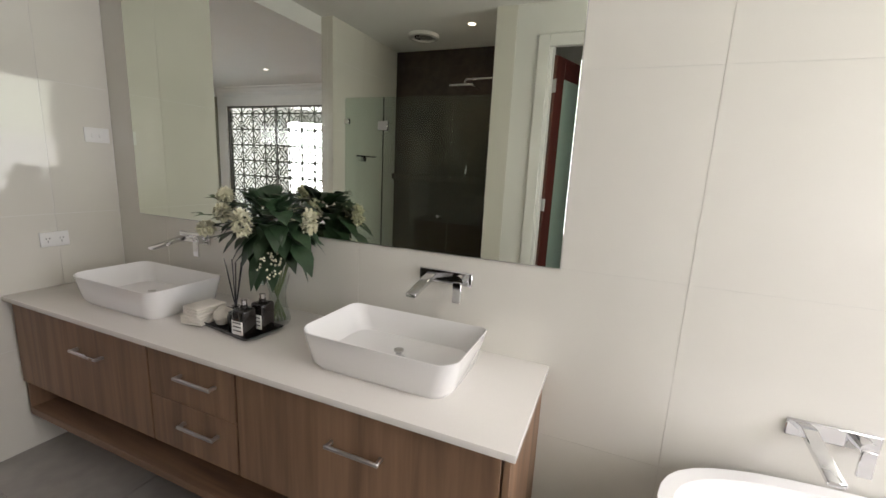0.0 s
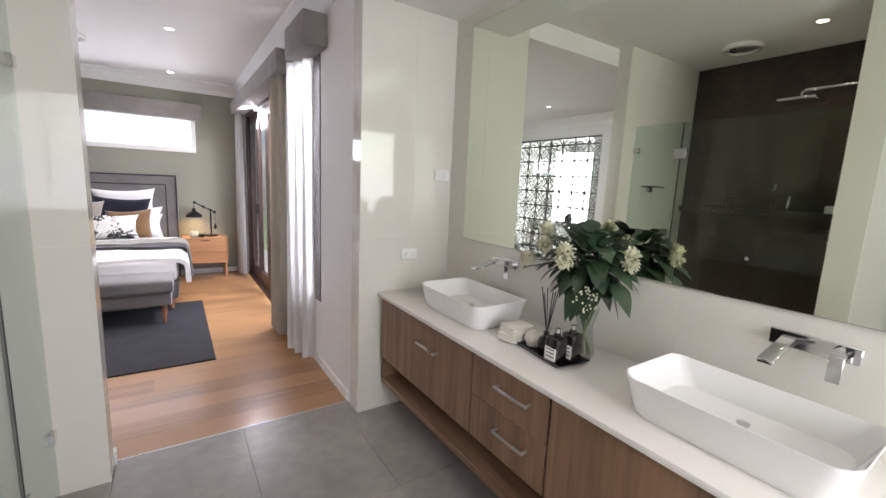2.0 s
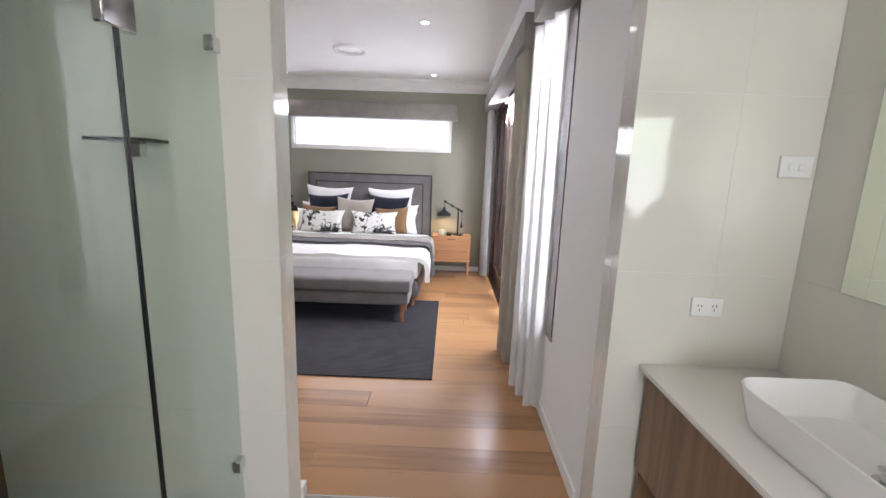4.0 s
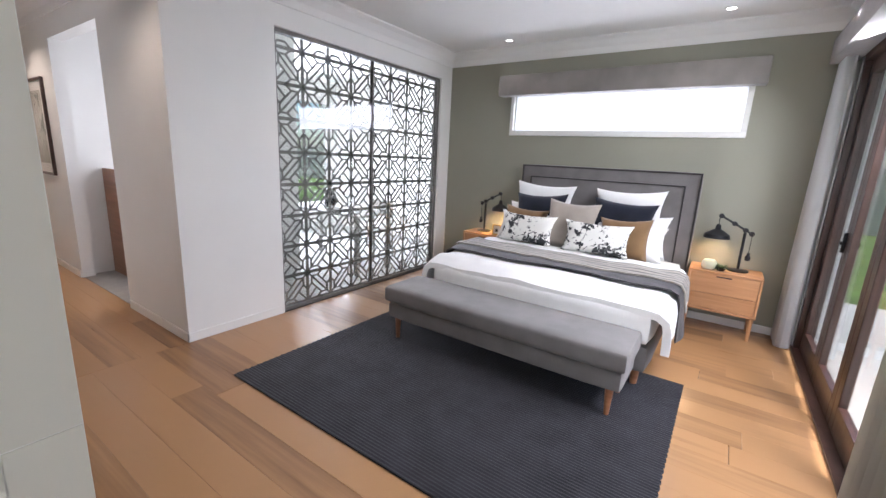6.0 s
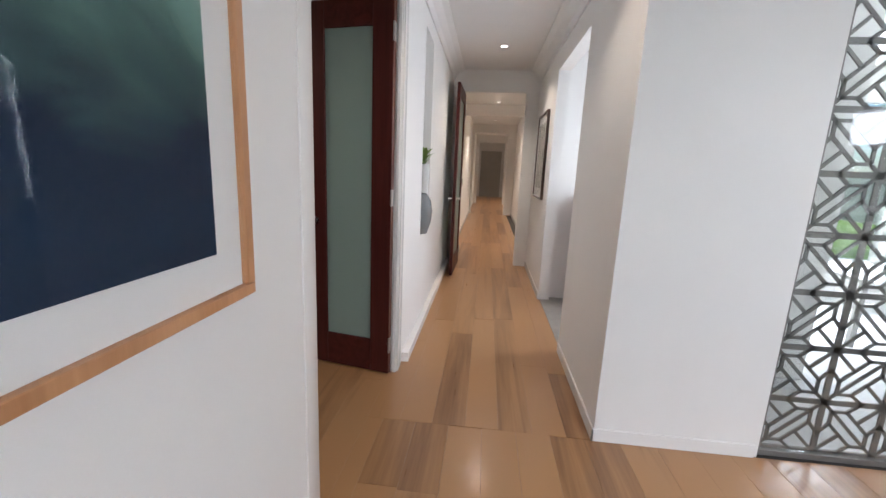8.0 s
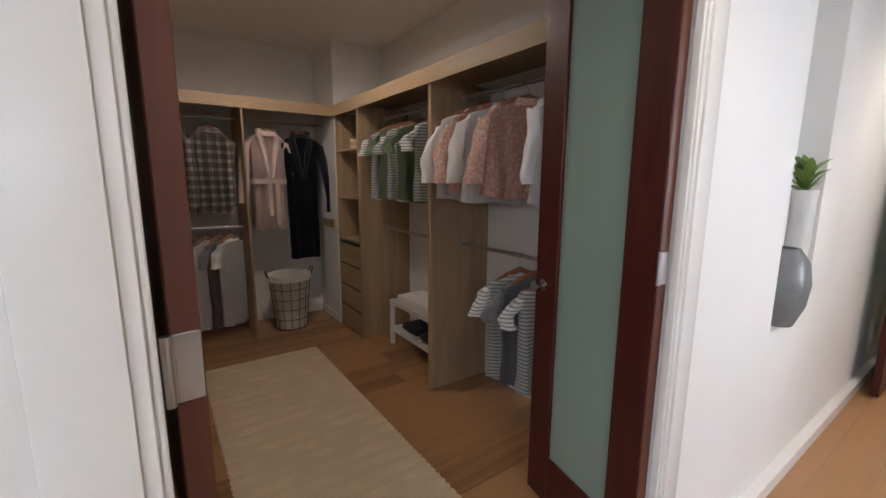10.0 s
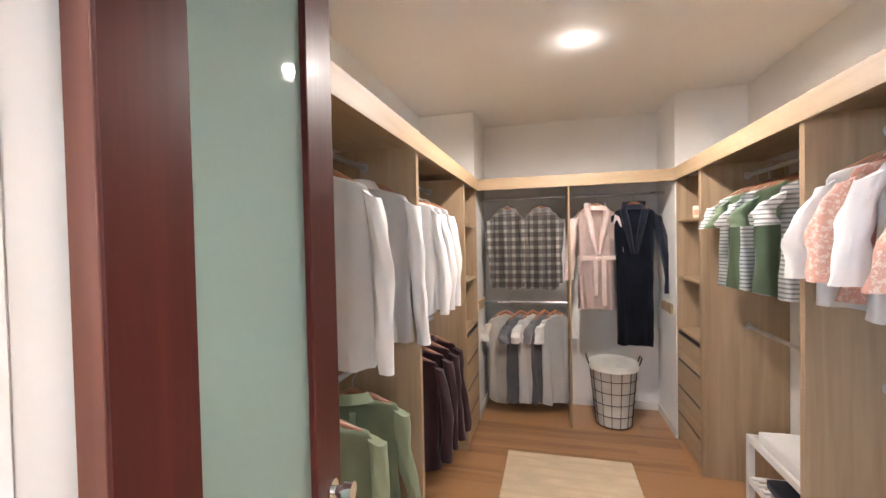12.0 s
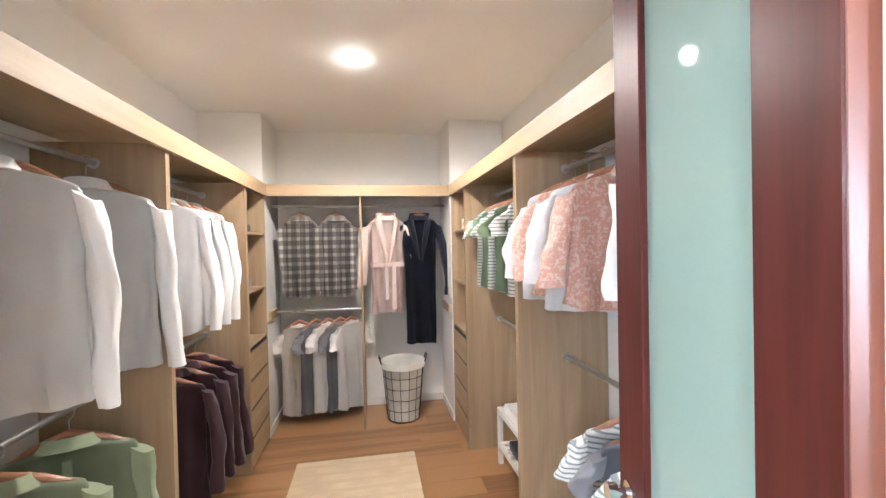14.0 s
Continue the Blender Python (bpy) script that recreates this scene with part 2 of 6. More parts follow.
INK = paint("label_ink", (0.05, 0.05, 0.05), 0.8)
MIRROR = paint("mirror_silver", (0.76, 0.80, 0.70), 0.0, 1.0, var=0.0)
GLASS = clear_glass("clear_glass")
SHOWERG = clear_glass("shower_glass", (0.90, 0.955, 0.93), 1.5)
PARTG = clear_glass("partition_glass", (0.95, 0.97, 0.96), 1.75)
FROST = paint("frosted_glass_mint", (0.35, 0.465, 0.405), 0.75, var=0.03, trans=0.3, coat=0.5, spec=0.1)
BULB = glow("downlight_lens", (1.0, 0.86, 0.68), 9)
BULBC = glow("downlight_lens_cool", (1.0, 0.93, 0.84), 9)
WARM = glow("lamp_bulb", (1.0, 0.72, 0.36), 12)
LINEN = cloth("white_bed_linen", (0.78, 0.77, 0.75), 0.05)
GREYUP = cloth("grey_upholstery", (0.185, 0.173, 0.168), 0.14, 350)
DARKPIPE = cloth("dark_piping", (0.045, 0.04, 0.04))
CHAR = cloth("charcoal_throw", (0.055, 0.05, 0.052), 0.25)
TAUPE = cloth("taupe_knit", (0.34, 0.31, 0.27), 0.12, 300, second=(0.07, 0.065, 0.065), stripes=(1, 17.0))
NAVY = cloth("navy_cushion", (0.014, 0.016, 0.026), 0.3)
OCHRE = cloth("ochre_brown_cushion", (0.21, 0.125, 0.06), 0.18)
MUSH = cloth("mushroom_cushion", (0.34, 0.30, 0.26), 0.14)
FLORAL = speckle("black_floral_print", (0.76, 0.75, 0.70), (0.03, 0.032, 0.034), 15, 0.93)
RUG = cloth("charcoal_jute_rug", (0.023, 0.022, 0.027), 0.30, 130, bump=1.0)
SHEER = cloth("white_sheer_curtain", (0.88, 0.87, 0.86), 0.02, through_light=0.5)
LINING = cloth("cream_curtain", (0.68, 0.64, 0.56), 0.05, through_light=0.35)
PELMET = cloth("grey_linen_pelmet", (0.235, 0.215, 0.20), 0.12)
MATJ = cloth("natural_jute_mat", (0.64, 0.51, 0.34), 0.10, 160, bump=1.0, second=(0.61, 0.48, 0.31), stripes=(1, 9.0))
PAPER = paint("picture_mount", (0.80, 0.79, 0.76), 0.8, var=0.02)


# ---------------------------------------------------------------- building helpers
BASE = {}


def box(lo, hi, bevel=0.0, bm=None, seg=1):
    bm = bm or bmesh.new()
    v = bmesh.ops.create_cube(bm, size=1.0)["verts"]
    c, s = [(a + b) / 2 for a, b in zip(lo, hi)], [abs(b - a) for a, b in zip(lo, hi)]
    for w in v:
        w.co = Vector((c[0] + w.co.x * s[0], c[1] + w.co.y * s[1], c[2] + w.co.z * s[2]))
    if bevel:
        e = list({e for w in v for e in w.link_edges})
        bmesh.ops.bevel(bm, geom=e, offset=min(bevel, min(s) * 0.45), segments=seg, affect="EDGES", profile=0.5)
    return bm


def tube(points, radii, bm=None, seg=10, cap=True):
    """A round bar along points; one radius or one for each."""
    bm = bm or bmesh.new()
    pts = [Vector(p) for p in points]
    rad = list(radii) if hasattr(radii, "__len__") else [radii] * len(pts)
    rings, up = [], None
    for i, p in enumerate(pts):
        d = (pts[min(i + 1, len(pts) - 1)] - pts[max(i - 1, 0)]).normalized()
        if up is None or abs(up.dot(d)) > 0.95:
            up = Vector((0, 0, 1)) if abs(d.z) < 0.9 else Vector((1, 0, 0))
        a = d.cross(up).normalized()
        b = a.cross(d).normalized()
        rings.append([bm.verts.new(p + rad[i] * (math.cos(k * 2 * math.pi / seg) * a + math.sin(k * 2 * math.pi / seg) * b)) for k in range(seg)])
    for r, q in zip(rings, rings[1:]):
        for k in range(seg):
            bm.faces.new((r[k], r[(k + 1) % seg], q[(k + 1) % seg], q[k]))
    if cap:
        bm.faces.new(rings[0][::-1])
        bm.faces.new(rings[-1])
    return bm


def lathe(profile, centre, bm=None, seg=24):
    """A turned form from (radius, height) pairs; open ends are closed at radius 0."""
    bm = bm or bmesh.new()
    rings = []
    for r, z in profile:
        if r < 1e-5:
            rings.append([bm.verts.new((centre[0], centre[1], centre[2] + z))])
        else:
            rings.append([bm.verts.new((centre[0] + r * math.cos(k * 2 * math.pi / seg), centre[1] + r * math.sin(k * 2 * math.pi / seg), centre[2] + z)) for k in range(seg)])
    for a, b in zip(rings, rings[1:]):
        for k in range(seg):
            q = [a[k % len(a)], a[(k + 1) % len(a)], b[(k + 1) % len(b)], b[k % len(b)]]
            q = list(dict.fromkeys(q))
            if len(q) > 2:
                bm.faces.new(q)
    return bm


def ripple(x0, x1, y0, y1, high, ribs, wander=0.004):
    """A woven rug: one sheet with ribs along x, a thick edge and slightly wavering sides."""
    bm, n, m, rows = bmesh.new(), ribs * 4, 14, []
    for j in range(n + 1):
        y = y0 + (y1 - y0) * j / n
        z = high * (0.86 + 0.14 * math.sin(2 * math.pi * j / 4))
        row = [bm.verts.new((x0 + (x1 - x0) * i / m + wander * math.sin(j * 0.7 + i * 1.9), y, z + 0.0012 * noise.noise(Vector((i * 0.9, j * 0.11, 0))))) for i in range(m + 1)]
        rows.append(row)
    for a, b in zip(rows, rows[1:]):
        for i in range(m):
            bm.faces.new((a[i], a[i + 1], b[i + 1], b[i]))
    edge = [e for e in bm.edges if e.is_boundary]
    low = bmesh.ops.extrude_edge_only(bm, edges=edge)["geom"]
    for v in low:
        if isinstance(v, bmesh.types.BMVert):
            v.co.z = 0.0
    return bm


def finish(bm, material, name, smooth):
    bmesh.ops.recalc_face_normals(bm, faces=bm.faces)
    me = bpy.data.meshes.new(name)
    bm.to_mesh(me)
    bm.free()
    me.materials.append(material)
    if smooth:
        me.polygons.foreach_set("use_smooth", [True] * len(me.polygons))
        me.set_sharp_from_angle(angle=radians(40))
    return me


def thing(name, base, label, category, group="", kind=""):
    ob = new(name)
    ob.location = base
    ob.empty_display_size = 0.05
    BASE[ob.name] = Vector(base)
    return tagged(ob, label, category, group, kind)


def part(name, bm, material, parent, label="", smooth=True):
    """One mesh under a thing or a part; bm is in world metres."""
    base = BASE[parent.name]
    bmesh.ops.translate(bm, verts=bm.verts, vec=-base)
    ob = new(name, finish(bm, material, name, smooth))
    ob.parent = parent
    BASE[ob.name] = base
    return tagged(ob, label) if label else ob


def solo(name, bm, material, label="", category="", kind="", smooth=True, group=""):
    """A thing, or a piece of the setting, of one mesh; its origin is at the foot of its box."""
    xs = [v.co for v in bm.verts]
    base = Vector(((min(c.x for c in xs) + max(c.x for c in xs)) / 2, (min(c.y for c in xs) + max(c.y for c in xs)) / 2, min(c.z for c in xs)))
    bmesh.ops.translate(bm, verts=bm.verts, vec=-base)
    ob = new(name, finish(bm, material, name, smooth))
    ob.location = base
    BASE[ob.name] = base
    return tagged(ob, label, category, group, kind)


def structure(name, bm, material, label, category="wall"):
    return solo(name, bm, material, label, category, "structure", smooth=False)


def boxes(*pairs, bevel=0.0):
    bm = bmesh.new()
    for lo, hi in pairs:
        box(lo, hi, bevel, bm)
    return bm


# ---------------------------------------------------------------- the large structure
EX = 0.82     # bedroom's garden wall
# bathroom
structure("wall_bath_vanity", box((1.4715, -2.2, 0), (1.62, 2.67, CEIL)), GROUT, "tiled bathroom wall behind the vanity and mirror")
structure("wall_bath_nib_1", box((EX, 2.5415, 0), (1.4715, 2.67, CEIL)), WALL, "short wall between vanity and bedroom")
structure("wall_bath_nib_2", box((-2.285, 2.5415, 0), (-0.4415, 2.67, CEIL)), WALL, "white painted wall between bathroom and hall")
structure("wall_shower_back", box((-1.655, 0.88, 0), (-1.6415, 2.5415, CEIL)), GROUT_D, "wall behind the dark shower tiles")
structure("wall_shower_side", box((-1.6415, 0.88, 0), (-0.63, 1.05, CEIL)), TILE_W, "wall beside the shower")
structure("wall_bath_west", boxes(((-0.77, 0.66, 0), (-0.635, 0.88, CEIL)), ((-0.77, -0.28, 2.5), (-0.635, 0.66, CEIL)), ((-0.77, -2.2, 0), (-0.635, -0.28, CEIL))), WALL, "white wall with the toilet door")
structure("wall_bath_south", boxes(((-0.63, -2.2, 0), (1.4715, -2.06, 0.95)), ((-0.63, -2.2, 2.4), (1.4715, -2.06, CEIL)), ((-0.63, -2.2, 0.95), (-0.35, -2.06, 2.4)), ((1.35, -2.2, 0.95), (1.4715, -2.06, 2.4))), WALL, "white end wall with a window over the bath")
structure("wall_toilet", boxes(((-1.655, -1.2, 0), (-1.62, 0.88, CEIL)), ((-1.655, -1.3, 0), (-0.77, -1.2, CEIL))), WALL, "white walls of the toilet room")
structure("ceiling_bath", box((-1.66, -2.2, CEIL), (1.62, 2.63, CEIL + 0.12)), CEILING, "flat white ceiling of the bathroom", "ceiling")
structure("floor_bath", box((-1.78, -2.2, -0.2), (1.62, 2.712, -0.012)), GROUT_D, "grey tiled bathroom floor", "floor")
# bedroom
structure("wall_garden_1", boxes(((EX, 2.67, 0), (1.0, 3.34, CEIL)), ((EX, 3.34, 0), (1.0, 3.95, 0.55)), ((EX, 3.34, 2.4), (1.0, 3.95, CEIL)), ((EX, 3.95, 0), (1.0, 4.35, CEIL)), ((EX, 4.35, 2.42), (1.0, 7.12, CEIL)), ((EX, 7.12, 0), (1.0, 7.33, CEIL))), WALL, "white garden wall with folding doors and a narrow window")
structure("wall_north", boxes(((-3.1, 7.33, 0), (1.0, 7.47, 1.86)), ((-3.1, 7.33, 2.36), (1.0, 7.47, CEIL)), ((-3.1, 7.33, 1.86), (-2.16, 7.47, 2.36)), ((0.15, 7.33, 1.86), (1.0, 7.47, 2.36))), GREEN, "olive grey painted wall behind the bed")
structure("wall_screen", boxes(((-3.22, 3.88, 0), (-3.1, 4.72, CEIL)), ((-3.22, 7.1, 0), (-3.1, 7.47, CEIL)), ((-3.22, 4.72, 2.48), (-3.1, 7.1, CEIL))), WALL, "white wall with the opening of the fretwork screen")
structure("ceiling_bedroom", box((-3.22, 2.63, CEIL), (1.0, 7.47, CEIL + 0.12)), CEILING, "flat white bedroom ceiling", "ceiling")
# hall
structure("wall_hall_south", boxes(((-2.285, 2.55, 2.44), (-3.66, 2.67, CEIL)), ((-4.5, 2.55, 0), (-3.66, 2.67, CEIL)), ((-4.97, 2.55, 0), (-4.5, 2.67, 0.83)), ((-4.97, 2.55, 2.52), (-4.5, 2.67, CEIL)), ((-4.97, 2.42, 0.7), (-4.5, 2.55, 2.6)), ((-7.35, 2.55, 0), (-4.97, 2.67, CEIL)), ((-23, 2.55, 0), (-7.35, 2.69, CEIL))), WALL, "white hall wall with robe doorway and a display niche")
structure("wall_hall_north", boxes(((-4.24, 3.88, 0), (-3.22, 4.0, CEIL)), ((-5.58, 3.88, 2.45), (-4.24, 4.0, CEIL)), ((-7.35, 3.88, 0), (-5.58, 4.0, CEIL)), ((-23, 4.05, 0), (-7.35, 4.17, CEIL))), WALL, "white hall wall with an opening to a side room")
structure("wall_hall_portal_1", boxes(((-7.35, 3.70, 0), (-7.2, 3.88, 2.5)), ((-7.35, 2.67, 2.5), (-7.2, 3.88, CEIL)), ((-7.35, 2.67, 0), (-7.2, 2.80, 2.5))), WALL, "door portal across the hall")
structure("wall_hall_portal_2", boxes(((-14.5, 3.8, 0), (-14.3, 4.05, CEIL)), ((-14.5, 2.69, 2.52), (-14.3, 3.8, CEIL)), ((-14.5, 2.69, 0), (-14.3, 2.76, 2.52)), ((-10.5, 2.69, 2.56), (-10.3, 4.05, CEIL)), ((-18.6, 2.69, 2.52), (-18.4, 4.05, CEIL)), ((-18.6, 3.9, 0), (-18.4, 4.05, 2.52)), ((-18.6, 2.69, 0), (-18.4, 2.82, 2.52))), WALL, "further openings along the long hall")
structure("wall_hall_end", box((-23.1, 2.5, 0), (-23, 4.2, CEIL)), WALL, "end wall of the long hall")
structure("ceiling_hall", box((-23.1, 2.5, CEIL), (-3.22, 4.17, CEIL + 0.12)), CEILING, "flat white hall ceiling", "ceiling")
# side room off the hall
structure("wall_side_room", boxes(((-5.8, 4.0, 0), (-5.68, 5.5, CEIL)), ((-4.2, 4.0, 0), (-4.08, 5.5, CEIL)), ((-5.8, 5.5, 0), (-4.08, 5.62, 0.9)), ((-5.8, 5.5, 2.2), (-4.08, 5.62, CEIL)), ((-5.8, 5.5, 0.9), (-5.5, 5.62, 2.2)), ((-4.3, 5.5, 0.9), (-4.08, 5.62, 2.2))), WALL, "white walls of the side bathroom")
structure("ceiling_side_room", box((-5.8, 4.0, CEIL), (-4.08, 5.62, CEIL + 0.1)), CEILING, "white side room ceiling", "ceiling")
structure("floor_side_room", box((-5.8, 3.9, -0.2), (-4.08, 5.62, 0.004)), TILE_F, "grey tiled floor of the side bathroom", "floor")
# study
structure("wall_study", boxes(((-6.75, 5.62, 0), (-6.6, 8.4, 0.45)), ((-6.75, 5.62, 2.45), (-6.6, 8.4, CEIL)), ((-6.75, 5.62, 0.45), (-6.6, 5.8, 2.45)), ((-6.75, 8.2, 0.45), (-6.6, 8.4, 2.45)), ((-6.75, 8.4, 0), (-3.1, 8.52, CEIL)), ((-3.22, 7.47, 0), (-3.1, 8.4, CEIL)), ((-6.75, 5.62, 0), (-5.8, 5.74, CEIL))), WALL, "white study walls with a large window")
structure("ceiling_study", box((-6.75, 4.0, CEIL + 0.001), (-3.22, 8.52, CEIL + 0.1)), CEILING, "white study ceiling", "ceiling")
# pale floor colour imitates the milky reflection in the screen's glass
structure("floor_study", box((-6.75, 4.0, -0.2), (-3.225, 8.52, 0.002)), paint("study_floor_milky_pale", (0.50, 0.50, 0.49), 0.9, var=0.08, fine=200, bump=0.3), "study floor paled for the milky reflection in the screen's glass", "floor")
# robe
RL, RR, RB = -1.68, -4.33, -1.3
structure("wall_robe", boxes(((RL, -1.3, 0), (-1.655, 2.5415, CEIL)), ((RR - 0.1, -1.3, 0), (RR, 2.42, CEIL)), ((RR - 0.1, -1.42, 0), (-1.655, -1.3, CEIL)), ((RL, -1.3, 0), (-2.19, -0.74, CEIL)), ((RR, -1.3, 0), (-3.82, -0.74, CEIL))), WALL, "white walls of the walk-in robe")
structure("ceiling_robe", box((RR - 0.1, -1.42, CEIL), (-1.66, 2.55, CEIL + 0.1)), CEILING, "white robe ceiling", "ceiling")
structure("floor_timber", boxes(((-23, 2.714, -0.2), (1.0, 7.4, -0.016)), ((-23, 2.6, -0.2), (-0.45, 2.714, -0.016)), ((RR, -1.3, -0.2), (RL, 2.6, -0.016))), GROUT_D, "timber floor of bedroom, hall and robe", "floor")


def cove(x0, y0, x1, y1, nx, ny):
    """A hollow cornice along a wall, the room on the side (nx, ny)."""
    bm, prof = bmesh.new(), [(0, -0.150), (0.014, -0.150), (0.032, -0.092), (0.085, -0.038), (0.135, -0.014), (0.135, 0), (0, 0)]
    ends = [[bm.verts.new((x + nx * a, y + ny * a, CEIL + b)) for a, b in prof] for x, y in ((x0, y0), (x1, y1))]
    for k in range(len(prof)):
        bm.faces.new((ends[0][k], ends[0][(k + 1) % 7], ends[1][(k + 1) % 7], ends[1][k]))
    bm.faces.new(ends[0]), bm.faces.new(ends[1][::-1])
    return bm


trims = bmesh.new()
for a in ((-3.1, 7.33, EX, 7.33, 0, -1), (EX, 2.67, EX, 7.33, -1, 0), (-3.1, 3.88, -3.1, 7.33, 1, 0), (-2.33, 2.67, EX, 2.67, 0, 1), (-7.2, 2.67, -2.33, 2.67, 0, 1), (-7.2, 3.88, -3.1, 3.88, 0, -1)):
    one = cove(*a)
    me = bpy.data.meshes.new("cove")
    one.to_mesh(me)
    trims.from_mesh(me)
    one.free()
    bpy.data.meshes.remove(me)
structure("trim_cornice", trims, CEILING, "white hollow plaster cornice round bedroom and hall", "cornice")
SK = 0.075
structure("baseboard", boxes(((-2.195, 2.67, 0), (-0.43, 2.722, SK)), ((EX - 0.012, 2.72, 0), (EX, 4.33, SK)), ((-3.1, 3.868, 0), (-3.088, 4.70, SK)), ((-4.22, 3.868, 0), (-3.088, 3.88, SK)), ((-7.2, 3.868, 0), (-5.6, 3.88, SK)), ((-7.2, 2.67, 0), (-3.8, 2.722, SK)), ((-3.1, 7.318, 0), (EX, 7.33, SK)), ((-3.1, 7.12, 0), (-3.088, 7.318, SK)), ((-14.3, 2.69, 0), (-7.35, 2.702, SK)), ((-14.3, 4.038, 0), (-7.35, 4.05, SK)), ((-3.8, -1.3, 0), (-2.2, -1.288, SK)), ((-2.202, -1.288, 0), (-2.19, -0.74, SK)), ((-3.82, -1.288, 0), (-3.808, -0.74, SK)), bevel=0.003), TRIM, "white skirting board", "skirting")


# ---------------------------------------------------------------- wall tiles
def tile_run(owner, axis, at, face, u, v, u_joint, v_joint, wide, high, material, name="tile"):
    """Tiles just proud of their joints on a wall: axis 0: the wall's plane is x = at; face: the way it looks; u and v: its reach."""
    def cuts(lo, hi, joint, step):
        first = lo + ((joint - lo) % step)
        inner = [first + k * step for k in range(50) if lo + 0.02 < first + k * step < hi - 0.02]
        return [lo, *inner, hi]
    us, vs = cuts(*u, u_joint, wide), cuts(*v, v_joint, high)
    for a, b in zip(us, us[1:]):
        for c, d in zip(vs, vs[1:]):
            g = 0.0010
            near, far = at, at + face * 0.0015
            lo = (near, a + g, c + g) if axis == 0 else (a + g, near, c + g)
            hi = (far, b - g, d - g) if axis == 0 else (b - g, far, d - g)
            part(name, box([min(p, q) for p, q in zip(lo, hi)], [max(p, q) for p, q in zip(lo, hi)]), material, owner, smooth=False)


def setting(name):
    return bpy.data.objects[name]


Z_J, T_H = 0.53, 0.635
tile_run(setting("wall_bath_vanity"), 0, 1.4715, -1, (-2.06, 2.54), (0, CEIL), -0.25, Z_J, 1.2, T_H, TILE_W)
tile_run(setting("wall_bath_nib_1"), 1, 2.5415, -1, (EX - 0.003, 1.469), (0, CEIL), 1.18, Z_J, 1.2, T_H, TILE_W)
tile_run(setting("wall_bath_nib_1"), 0, EX, -1, (2.5415, 2.67), (0, CEIL), 5, Z_J, 1.2, T_H, TILE_W)
tile_run(setting("wall_bath_nib_2"), 1, 2.5415, -1, (-1.64, -0.44), (0, CEIL), -0.95, Z_J, 1.2, T_H, TILE_W)
tile_run(setting("wall_bath_nib_2"), 0, -0.4415, 1, (2.5415, 2.67), (0, CEIL), 5, Z_J, 1.2, T_H, TILE_W)
tile_run(setting("wall_shower_back"), 0, -1.6415, 1, (1.05, 2.54), (0, CEIL), 1.62, 1.42, 0.6, 1.2, TILE_D)
tile_run(setting("wall_bath_west"), 0, -0.635, 1, (-2.06, -0.28), (0, CEIL), -1.2, Z_J, 1.2, T_H, TILE_W)


# ---------------------------------------------------------------- fittings in the ceilings
def downlight(x, y, z, watts, cool=False, cone=120):
    d = thing("downlight", (x, y, z), "small round recessed ceiling downlight, lit", "downlight", "ceiling downlights")
    part("rim", lathe([(0.033, 0.002), (0.036, -0.004), (0.048, -0.004), (0.050, 0.0), (0.046, 0.002)], (x, y, z)), TRIM, d)
    part("lens", lathe([(0, -0.0025), (0.033, -0.0025), (0.033, 0.001), (0, 0.001)], (x, y, z)), BULBC if cool else BULB, d, "glowing lamp lens")
    if watts:
        tone = (1.0, 0.92, 0.80) if cool else (1.0, 0.81, 0.62)
        if cone > 155:
            lamp("downlight_beam", "SPOT", watts, look((x, y, z - 0.03), (x, y, 0)), tone, cone=cone)
            lamp("downlight_glow", "POINT", watts * 0.008, look((x, y, z - 0.07), (x, y, 0)), tone, size=0.035)
        else:
            lamp("downlight_beam", "SPOT", watts, look((x, y, z - 0.03), (x, y, 0)), tone, cone=cone)


for x, y in ((-0.08, 4.95), (-2.0, 4.95), (-0.08, 6.9), (-2.13, 7.0)):
    downlight(x, y, CEIL, 9 if y < 6 else 3.5, True)
downlight(-0.95, 1.38, CEIL, 14)
downlight(0.55, 1.1, CEIL, 14, True)
downlight(-3.01, 0.39, CEIL, 34, False, 168)
# x -3.2 is an unseen extra, added to fill the doorway and robe shirts
for x in (-3.2, -6.05, -8.6, -10.0, -11.6, -13.2, -15.6, -17.5, -19.4, -21.5):
    downlight(x, 3.32 if x > -8 else 3.36, CEIL, 24 if x > -4 else 40 if x > -6.5 else 110 if x in (-8.6, -11.6, -15.6, -19.4) else 0)
vent = thing("ceiling_vent", (-0.95, 5.8, CEIL - 0.02), "round white ceiling air vent with concentric rings", "air vent")
part("rim", lathe([(0.14, 0.0), (0.155, -0.012), (0.175, -0.010), (0.18, 0.02), (0.14, 0.02)], (-0.95, 5.8, CEIL - 0.02), seg=40), TRIM, vent)
part("cone", lathe([(0, -0.006), (0.06, -0.008), (0.085, 0.0), (0.085, 0.006), (0, 0.006)], (-0.95, 5.8, CEIL - 0.02), seg=32), TRIM, vent)
part("ring", lathe([(0.10, -0.008), (0.118, -0.004), (0.118, 0.004), (0.10, 0.002), (0.10, -0.008)], (-0.95, 5.8, CEIL - 0.02), seg=36), PLASTIC, vent)
fan = thing("exhaust_fan", (-1.14, 1.96, CEIL - 0.02), "round ceiling exhaust fan grille above the shower", "exhaust fan")
part("rim", lathe([(0.11, 0.0), (0.125, -0.015), (0.15, -0.01), (0.155, 0.02), (0.11, 0.02)], (-1.14, 1.96, CEIL - 0.02), seg=32), TRIM, fan)
